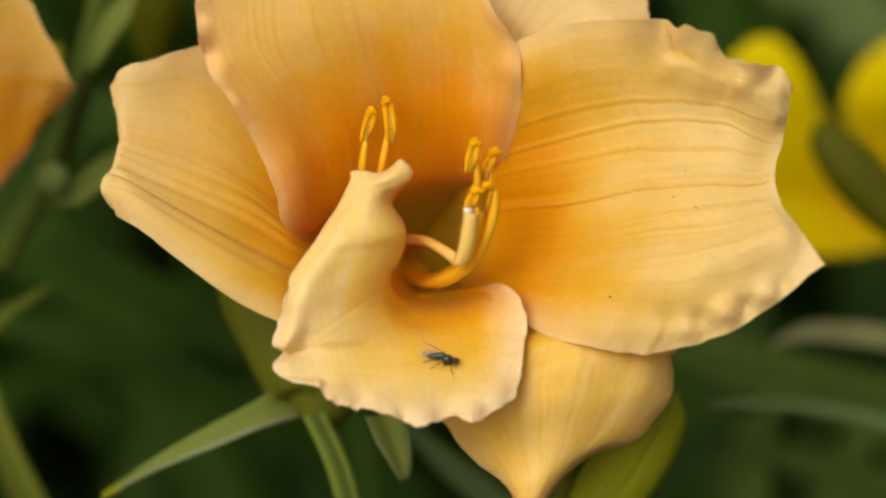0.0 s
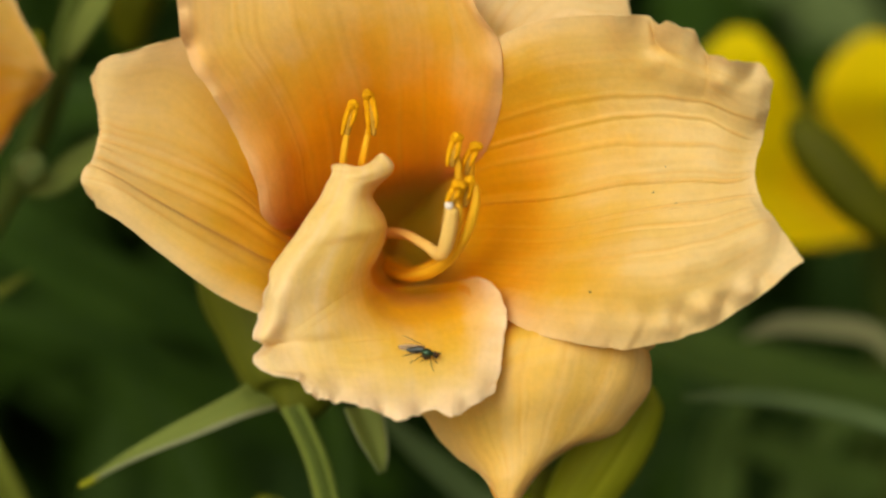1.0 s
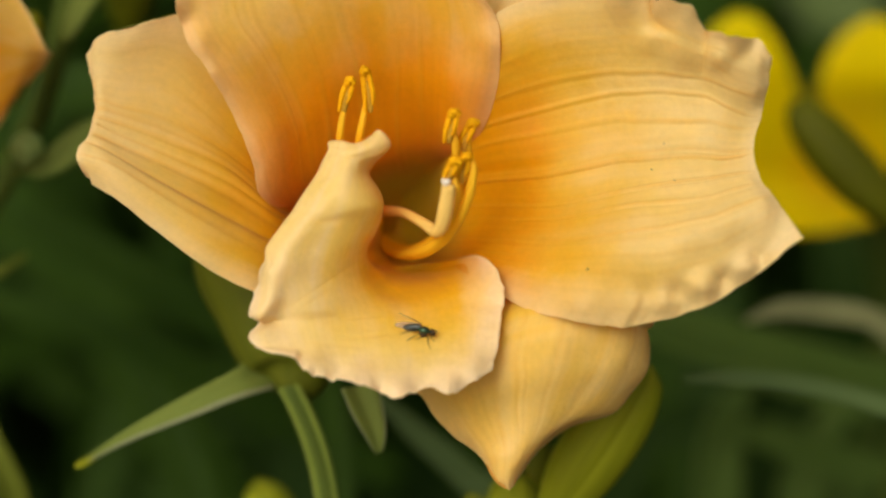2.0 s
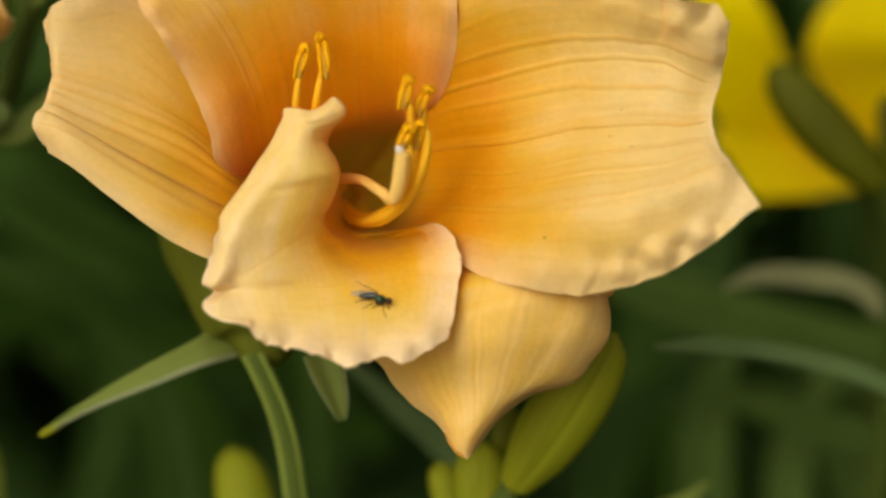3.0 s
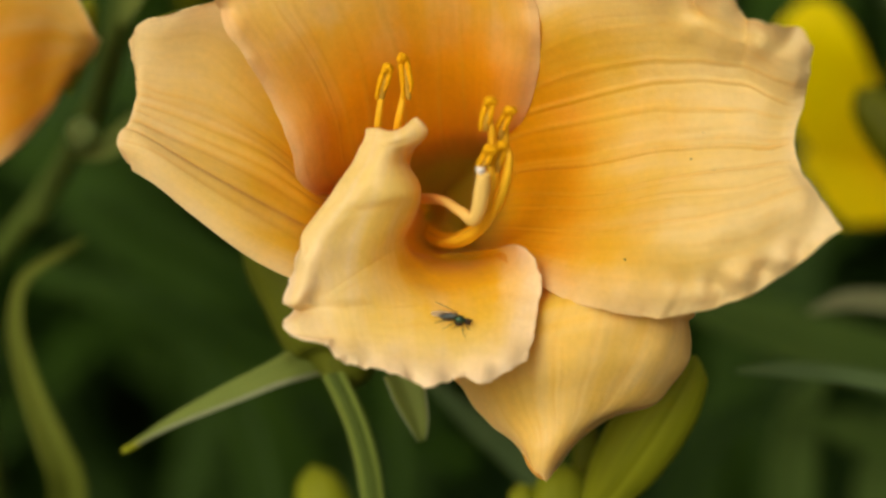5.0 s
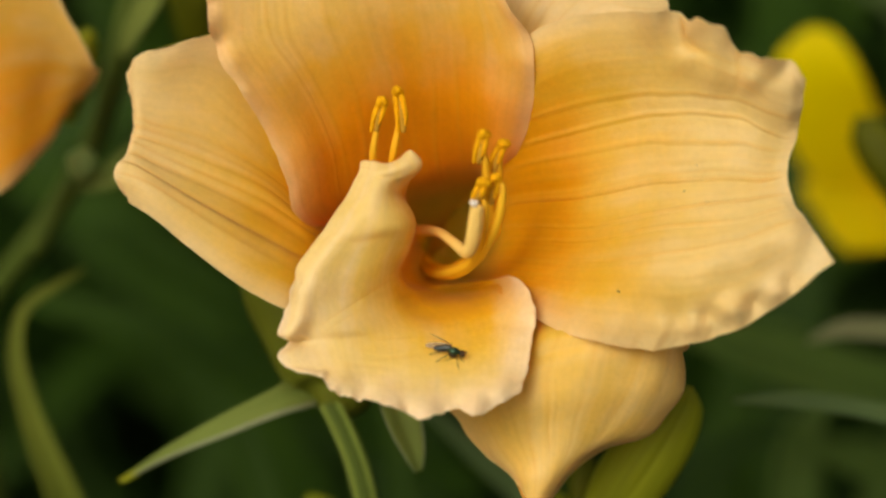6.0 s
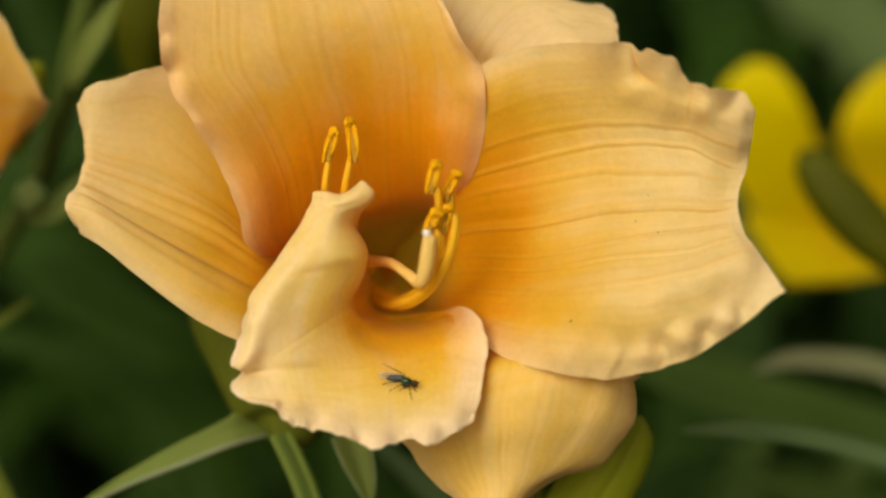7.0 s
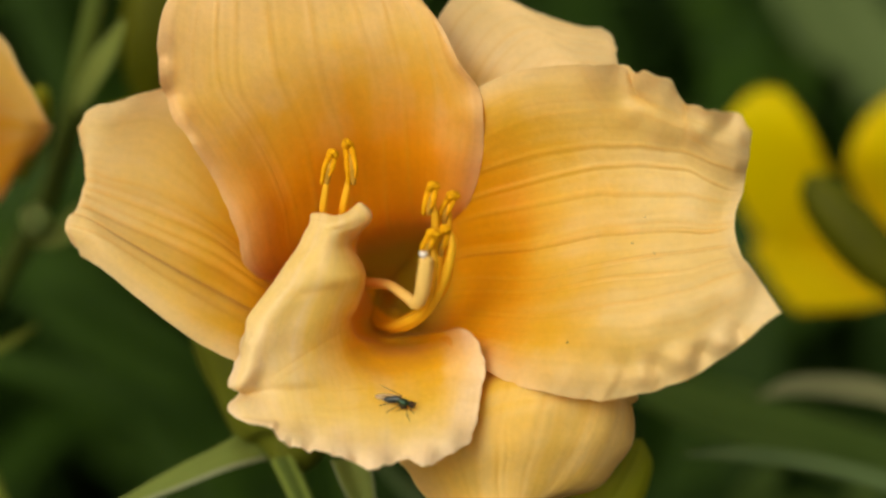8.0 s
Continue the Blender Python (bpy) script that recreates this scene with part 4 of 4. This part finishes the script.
bud((19.9, 31.0, -44.4), (34.0, 22.0, -21.6), 11.0, scape)
bud((14.6, 40.0, -51.4), (14.9, 41.0, -39.2), 8.6, scape)
bud((11.0, 44.0, -51.1), (8.3, 44.0, -42.7), 5.2, scape)
bud((18.2, 42.0, -42.4), (19.0, 42.0, -32.8), 4.6, scape, bud_olive_mat)
stalk("stem", [(19.4, 35.0, -45.3), (16.5, 38.0, -50.7), (11.7, 38.0, -56.0), (-2.1, 40.0, -68.7), (-14.7, 45.0, -83.0)], [1.8, 1.8, 1.9, 2.0, 2.0], stem_mat, scape)
stalk("stem", [(13.9, 40.0, -53.6), (12.6, 39.0, -57.8), (8.3, 39.0, -60.5)], [1.3, 1.3, 1.4], stem_mat, scape, samples=12)

near_bud = thing("bud_stalk", "yellow-green daylily bud on its own stalk", "bud")
bud((-21.4, 60.0, -61.4), (-25.7, 61.0, -42.7), 9.5, near_bud, bend=(0.8, 0, 0))
stalk("stem", rooted([(-21.4, 60.0, -60.9), (-20.8, 64.0, -68.5)]), [1.7, 1.8, 2, 2.4], stem_mat, near_bud)

# ---- the peach flower beside it ----
peach = thing("daylily_flower", "peach daylily with smooth pointed petals beside the open one", "flower")
petal("petal", [
    [(-93.4, 23.0, 24.4), (-94.7, 28.0, 21.4), (-95.7, 32.0, 18.1), (-95.1, 33.0, 14.7)],
    [(-80.4, 21.0, 37.6), (-81.9, 28.0, 29.9), (-82.8, 32.0, 17.3), (-81.7, 31.0, 5.2)],
    [(-70.4, 21.0, 41.8), (-70.7, 27.0, 31.5), (-71.5, 31.0, 18.1), (-71.5, 31.0, 5.7)],
    [(-62.7, 25.0, 38.1), (-63.0, 29.0, 30.8), (-64.7, 34.0, 21.7), (-65.6, 36.0, 11.8)],
    [(-59.0, 28.0, 31.1), (-58.8, 31.0, 27.5), (-60.3, 35.0, 23.1), (-62.6, 38.0, 18.0)],
    [(-55.9, 29.0, 25.2), (-56.0, 32.0, 24.8), (-56.9, 36.0, 24.2), (-58.8, 39.0, 22.2)],
], petal_mat_far, peach, 11, 0.3, nu=60, nv=60, grooves=[(0.3, 0.2, 0.02), (0.5, 0.3, 0.02), (0.7, 0.2, 0.02)])
petal("petal", [
    [(-99.2, 46.0, 28.6), (-98.8, 48.0, 27.0), (-97.9, 48.0, 25.2)],
    [(-91.6, 40.0, 44.0), (-86.7, 42.0, 42.4), (-82.3, 42.0, 38.9)],
    [(-85.0, 34.0, 55.4), (-78.5, 36.0, 53.9), (-72.4, 36.0, 48.7)],
    [(-77.7, 32.0, 63.7), (-73.6, 33.0, 63.0), (-70.1, 33.0, 60.4)],
], petal_mat_far, peach, 12, 0.3, nu=50, nv=50)
stalk("stem", rooted([(-99.7, 48.0, 22.5), (-105.1, 62.0, 13.1), (-108.1, 74.0, 2.0)]), [4, 2.6, 2.4, 2.6, 3], stem_mat, peach)

# ---- the yellow flower behind ----
yellow = thing("daylily_flower", "clear yellow daylily in the shade behind", "flower")
petal("petal", [
    [(86.1, 144.0, 7.8), (87.3, 144.0, 9.0), (88.3, 144.0, 10.2), (89.5, 144.0, 10.7)],
    [(63.2, 134.0, 10.8), (69.1, 134.0, 14.1), (74.6, 134.0, 16.3), (78.4, 134.0, 18.0)],
    [(53.7, 127.0, 24.4), (60.6, 127.0, 25.6), (67.0, 127.0, 26.7), (72.1, 127.0, 25.7)],
    [(52.7, 124.0, 32.6), (58.8, 124.0, 33.9), (65.2, 124.0, 33.3), (69.9, 124.0, 29.8)],
    [(55.1, 124.0, 36.9), (58.8, 124.0, 39.8), (63.1, 124.0, 39.6), (66.7, 124.0, 35.9)],
], yellow_mat, yellow, 13, 0.4, nu=60, nv=60)
petal("petal", [
    [(88.3, 144.0, 9.0), (89.5, 144.0, 9.2), (91.2, 144.0, 9.4), (92.8, 144.0, 9.6)],
    [(80.5, 137.0, 18.6), (86.0, 137.0, 19.8), (91.4, 137.0, 20.4), (96.9, 137.0, 19.3)],
    [(76.4, 130.0, 26.9), (83.6, 130.0, 28.1), (91.2, 130.0, 28.2), (98.7, 130.0, 26.6)],
    [(78.6, 129.0, 33.5), (84.3, 129.0, 35.1), (90.3, 129.0, 35.0), (96.5, 129.0, 32.7)],
    [(81.9, 129.0, 37.5), (85.3, 129.0, 39.6), (89.3, 129.0, 39.5), (93.3, 129.0, 36.5)],
], yellow_mat, yellow, 14, 0.4, nu=60, nv=60)
petal("petal", [
    [(81.6, 144.0, 13.4), (83.9, 144.0, 12.9), (87.2, 144.0, 12.4), (90.5, 144.0, 11.8)],
    [(59.9, 134.0, 11.8), (69.2, 134.0, 7.5), (76.9, 134.0, 6.0), (88.8, 134.0, 6.6)],
    [(62.5, 128.0, 3.7), (69.5, 128.0, 1.6), (77.0, 128.0, 1.7), (87.7, 128.0, 2.8)],
    [(66.7, 127.0, -1.7), (73.7, 127.0, -1.3), (79.0, 127.0, -0.8), (86.5, 127.0, 0.9)],
], yellow_mat, yellow, 15, 0.4, nu=60, nv=60)
stalk("stem", rooted([(89.7, 148.0, 8.5), (94.2, 160.0, -2.1), (98.2, 172.0, -18.6)]), [5, 2.6, 2.6, 2.6, 3], stem_mat, yellow)

dark_bud = thing("bud_stalk", "dark green daylily bud before a yellow flower", "bud")
bud((82.2, 78.0, 0.8), (64.0, 80.0, 21.0), 9.6, dark_bud, bud_olive_mat, bend=(-0.4, 0, -0.5))
bud((87.3, 82.0, -2.8), (84.2, 84.0, 16.5), 6.5, dark_bud, bud_olive_mat)
stalk("stem", rooted([(81.8, 79.0, 1.6), (85.7, 84.0, -3.8), (89.5, 94.0, -15.8)]), [2.0, 2.2, 2.4, 2.5, 3], stem_mat, dark_bud)

# ---- stalks and buds to the other side ----
tall = thing("bud_stalk", "tall green daylily stalk with a round pale bud", "bud")
stalk("stem", rooted([(-51.4, 52.0, 54.4), (-57.1, 60.0, 35.2), (-62.9, 68.0, 18.0), (-73.9, 80.0, 2.0), (-93.5, 100.0, -18.1)]), [2.0, 2.1, 2.2, 2.3, 2.4, 2.6, 3], stem_mat, tall, samples=60)
strap("bract", [(-57.1, 57.0, 28.9), (-55.0, 56.0, 33.2), (-52.0, 54.0, 37.8), (-48.6, 52.0, 43.5)], [1.5, 3.4, 4.0, 1.0], pale_mat, tall, label="pale bract")
stalk("side_stem", [(-71.4, 60.0, -2.7), (-67.0, 56.0, 4.2), (-63.8, 53.0, 8.7), (-62.4, 51.0, 11.1)], [1.5, 1.3, 1.2, 1.2], stem_mat, tall, samples=16)
stalk("bud", [(-62.6, 51.0, 8.9), (-62.5, 51.0, 10.0), (-62.3, 51.0, 11.4), (-62.1, 51.0, 12.7), (-62.0, 51.0, 13.6)], [1.1, 2.1, 2.6, 2.2, 1.0], straw_light_mat, tall, "", 24, 20)
strap("bract", [(-64.7, 53.0, 8.3), (-59.4, 54.0, 8.7), (-54.1, 55.0, 12.9), (-48.7, 56.0, 17.5)], [2.2, 4.2, 4.4, 1.0], pale_mat, tall, label="pale bract")
bud((-50.8, 90.0, 33.7), (-48.7, 86.0, 59.1), 11, tall, bud_olive_mat)
bud((-66.7, 60.0, 18.6), (-61.2, 50.0, 32.5), 5.0, tall)


# ---- single leaves that stand out behind the flower ----
def big_leaf(label, points, widths, mat=None, facing=(0, -1, 0.5), fold=0.12):
    ob = thing("daylily_leaf", label, "leaf", "leaves behind the flower")
    strap("blade", points, widths, mat or leaf_mat, ob, facing, fold)
    stalk("midrib", points, [max(0.15, w * 0.06) for w in widths], mat or leaf_mat, ob, "", 36, 6)


LEAF = "long green strap leaf arching through the bed"
big_leaf("yellow-green strap leaf arching over, its tip dry and brown", rooted([(-63.9, 62.0, -5.8), (-67.6, 62.0, -8.3), (-71.8, 62.0, -10.9), (-74.3, 62.0, -14.0), (-75.0, 62.0, -19.8), (-73.8, 62.0, -25.9), (-71.5, 63.0, -33.4), (-68.5, 64.0, -40.9), (-66.8, 66.0, -46.2)], -12.0), [0.6, 1.5, 1.9, 2.0, 2.5, 3.3, 4.2, 5.2, 6.0, 6.5, 7, 7, 7, 7, 7], arch_mat, fold=0.3)
big_leaf("bluish green strap leaf lying level in the bed", [(41.8, 46.0, -24.5), (48.9, 47.0, -24.3), (57.5, 49.0, -25.0), (66.8, 52.0, -26.8), (76.3, 56.0, -29.7), (86.4, 62.0, -34.8)], [0.8, 2.4, 3.0, 3.2, 3.4, 3.6], blue_mat)
big_leaf("pale dry leaf with a drooping tip lying level in the bed", [(56.2, 82.0, -16.5), (62.7, 84.0, -14.6), (70.9, 88.0, -14.9), (77.5, 90.0, -15.7), (82.2, 92.0, -17.9), (84.8, 93.0, -21.8)], [0.6, 3.4, 4.4, 4.4, 4.2, 1.5], straw_mat)
big_leaf(LEAF, [(-7.9, 70.0, -27.8), (-0.4, 74.0, -35.2), (8.3, 78.0, -43.2), (17.2, 84.0, -54.5), (26.6, 95.0, -106.0)], [1.5, 4.0, 5.0, 6, 6], blue_mat)
big_leaf(LEAF, [(-78.1, 130.0, 1.2), (-65.5, 132.0, -4.2), (-49.5, 135.0, -13.0), (-33.5, 140.0, -21.9), (-16.2, 150.0, -35.9)], [2.5, 8, 9, 9, 8])
big_leaf(LEAF, [(-92.6, 150.0, -13.4), (-71.6, 152.0, -19.1), (-51.6, 155.0, -27.1), (-30.3, 160.0, -36.6), (-2.8, 170.0, -53.7)], [5, 8, 9, 9, 8])
big_leaf(LEAF, [(45.7, 150.0, -19.0), (57.5, 155.0, -21.4), (73.0, 160.0, -28.5), (95.4, 170.0, -38.5)], [4, 9, 10, 8], mid_mat)
big_leaf(LEAF, [(36.5, 110.0, -15.9), (48.9, 112.0, -19.8), (61.6, 115.0, -23.7), (75.7, 120.0, -27.5), (93.7, 128.0, -31.2)], [6, 9.5, 11, 11, 9], mid_mat)
big_leaf(LEAF, [(57.9, 130.0, -36.8), (68.9, 132.0, -41.2), (80.0, 135.0, -44.6), (97.0, 140.0, -49.3)], [2, 6, 7, 6], mid_mat)
big_leaf(LEAF, [(51.6, 260.0, 77.0), (65.5, 262.0, 63.5), (85.1, 264.0, 49.9), (113.4, 268.0, 30.7)], [9, 11, 11, 8])
big_leaf("broad grey-green blade in the shade behind", [(79.8, 300.0, 93.7), (97.4, 300.0, 67.4), (114.9, 300.0, 45.5), (133.9, 300.0, 22.1)], [24, 26, 24, 16], grey_mat)
big_leaf(LEAF, [(61.3, 140.0, -83.6), (59.1, 140.0, -56.1), (60.2, 140.0, -39.5), (64.6, 140.0, -30.7)], [9, 9, 8, 3], mid_mat)
big_leaf(LEAF, [(36.4, 62.0, -56.5), (42.8, 62.0, -52.9), (47.8, 62.0, -50.4), (52.2, 62.0, -47.3)], [3.6, 3.0, 2.2, 0.5], stem_lit_mat)
big_leaf(LEAF, [(78.3, 150.0, -91.0), (76.0, 150.0, -62.8), (78.3, 150.0, -47.1), (87.3, 150.0, -31.4)], [9, 9, 8, 4], mid_mat)
big_leaf(LEAF, [(95.4, 170.0, -71.2), (88.4, 170.0, -53.7), (76.7, 170.0, -44.3), (63.9, 170.0, -42.0)], [9, 9, 8, 2], mid_mat)
big_leaf(LEAF, [(34.1, 130.0, -76.5), (37.4, 130.0, -54.9), (44.9, 130.0, -40.9), (54.6, 130.0, -34.4)], [8, 8, 7, 2])
big_leaf(LEAF, [(-38.5, 120.0, -74.9), (-40.6, 120.0, -53.8), (-45.9, 120.0, -37.9), (-55.4, 120.0, -25.2)], [7, 8, 7, 2])
big_leaf(LEAF, [(-96.8, 160.0, 12.7), (-80.7, 160.0, 24.2), (-64.7, 160.0, 26.5), (-46.3, 160.0, 20.8)], [8, 12, 12, 9])
big_leaf(LEAF, [(-12.3, 90.0, -65.2), (-13.2, 90.0, -45.4), (-14.2, 90.0, -33.5), (-18.2, 90.0, -21.7)], [5, 5, 4.5, 3])


# ---- the fly on the lower petal ----
def petal_depth(x, z):
    """How far back the lower petal's face lies at a spot, in millimetres."""
    best = min((v.co for v in front.data.vertices), key=lambda c: (c.x / MM - x) ** 2 + (c.z / MM - z) ** 2 + (0 if c.y < 0.004 else 100))
    return best.y / MM


def on_petal(p, up=0.0):
    """A spot on the lower petal, or so many millimetres above its face."""
    return Vector((p[0], petal_depth(p[0], p[2]) - up, p[2]))


fly = thing("fly", "small metallic green-black fly with long legs standing on the lower petal", "fly")


def ball(name, c, axis, length, r, mat, parent, label="", profile=(0.35, 0.8, 1.0, 0.85, 0.4)):
    a = Vector(axis).normalized()
    pts = [Vector(c) + a * length * s for s in (-0.5, -0.25, 0, 0.25, 0.5)]
    return stalk(name, pts, [r * q for q in profile], mat, parent, label, 20, 16)


H = 1.5
thorax_at = on_petal((0.6, 0.0, -15.2), H)
thorax = ball("thorax", thorax_at, (1, -0.1, -0.2), 1.7, 0.58, fly_green_mat, fly, "metallic green thorax")
ball("belly", thorax_at + Vector((-0.1, 0.1, -0.55)), (1, 0, -0.2), 1.1, 0.42, fly_brown_mat, fly)
head_at = on_petal((1.8, 0.0, -15.5), H)
head = ball("head", head_at, (0.35, -0.2, -0.9), 0.95, 0.42, fly_dark_mat, fly)
ball("eye", head_at + Vector((0.12, -0.22, 0.02)), (0.2, 0, -1), 0.72, 0.34, fly_eye_mat, head, "reddish brown eye")
ball("eye", head_at + Vector((0.16, 0.22, 0.02)), (0.2, 0, -1), 0.72, 0.34, fly_eye_mat, head, "reddish brown eye")
stalk("antenna", [head_at + Vector((0.35, -0.1, 0.15)), head_at + Vector((0.55, -0.1, 0.2)), head_at + Vector((0.75, -0.12, 0.15))], [0.12, 0.09, 0.03], fly_dark_mat, head, "", 8, 6)
ab0, ab1 = on_petal((0.2, 0.0, -14.8), H), on_petal((-2.3, 0.0, -14.9), H * 0.85)
stalk("abdomen", [ab0, ab0.lerp(ab1, 0.3), ab0.lerp(ab1, 0.6), ab0.lerp(ab1, 0.85), ab1], [0.40, 0.50, 0.45, 0.30, 0.10], fly_band_mat, fly, "grey-green banded abdomen", 30, 16)
for root, tip, wide in (((0.3, 0.0, -14.4), (-2.9, 0.0, -12.9), 0.14), ((0.2, 0.0, -14.5), (-3.4, 0.0, -14.5), 0.95)):
    a, b = on_petal(root, H if wide < 0.5 else H - 0.35), on_petal(tip, H + 0.6 if wide < 0.5 else H - 0.6)
    up = (0.0, -0.35, 1.0) if wide < 0.5 else (0.1, -1.0, 0.5)
    strap("wing", [a, a.lerp(b, 0.3), a.lerp(b, 0.7), a.lerp(b, 0.95), b], [0.25, wide * 0.8, wide, wide * 0.6, 0.1], wing_mat, fly, up, 0.03, "clear smoky wing", 0.02, 20, 7)
    stalk("wing_vein", [a, a.lerp(b, 0.5) + Vector((0, -0.02, 0.06)), b], [0.05, 0.04, 0.02], fly_brown_mat, fly, "", 12, 6)
LEGS = [
    ((-0.6, 0.0, -15.3), (-1.6, 0.0, -15.4), 0.9, (-3.3, 0.0, -16.0)),
    ((0.0, 0.0, -15.6), (-0.9, 0.0, -16.1), 0.8, (-2.3, 0.0, -17.1)),
    ((1.1, 0.0, -15.8), (1.2, 0.0, -16.8), 0.9, (1.7, 0.0, -18.2)),
    ((1.3, 0.0, -15.7), (1.75, 0.0, -16.4), 0.8, (2.6, 0.0, -17.2)),
    ((-0.3, 0.0, -15.2), (-0.9, 0.0, -14.9), 1.2, (-1.9, 0.0, -15.6)),
    ((0.5, 0.0, -15.6), (0.5, 0.0, -16.1), 0.9, (-0.4, 0.0, -16.5)),
]
for a, k, up, foot in LEGS:
    f = on_petal(foot, 0.03)
    stalk("leg", [on_petal(a, 0.9), on_petal(k, up), on_petal(k, up).lerp(f, 0.5) + Vector((0, -0.1, 0.05)), f], [0.06, 0.055, 0.042, 0.03], fly_brown_mat, fly, "", 18, 6)

# ---- specks on the petals ----
petals = [o for o in flower.children if o.name.startswith("petal")]


def speck(p, r):
    best = min((v.co for o in petals for v in o.data.vertices), key=lambda c: (c.x / MM - p[0]) ** 2 + (c.z / MM - p[2]) ** 2 + c.y * 5)
    c = Vector((p[0], best.y / MM - 0.05, p[2]))
    stalk("speck", [c - Vector((r, 0, r * 0.5)), c, c + Vector((r, 0, -r * 0.3))], [r * 0.6, r, r * 0.5], fly_brown_mat, flower, "", 6, 6)


speck((23.2, 0.0, -6.6), 0.15)
speck((32.0, 0.0, 7.3), 0.10)
speck((35.0, 0.0, 5.8), 0.09)
speck((33.7, 0.0, 10.9), 0.08)


# ---- nothing but the camera moves ----
def motions():
    pass


motions()
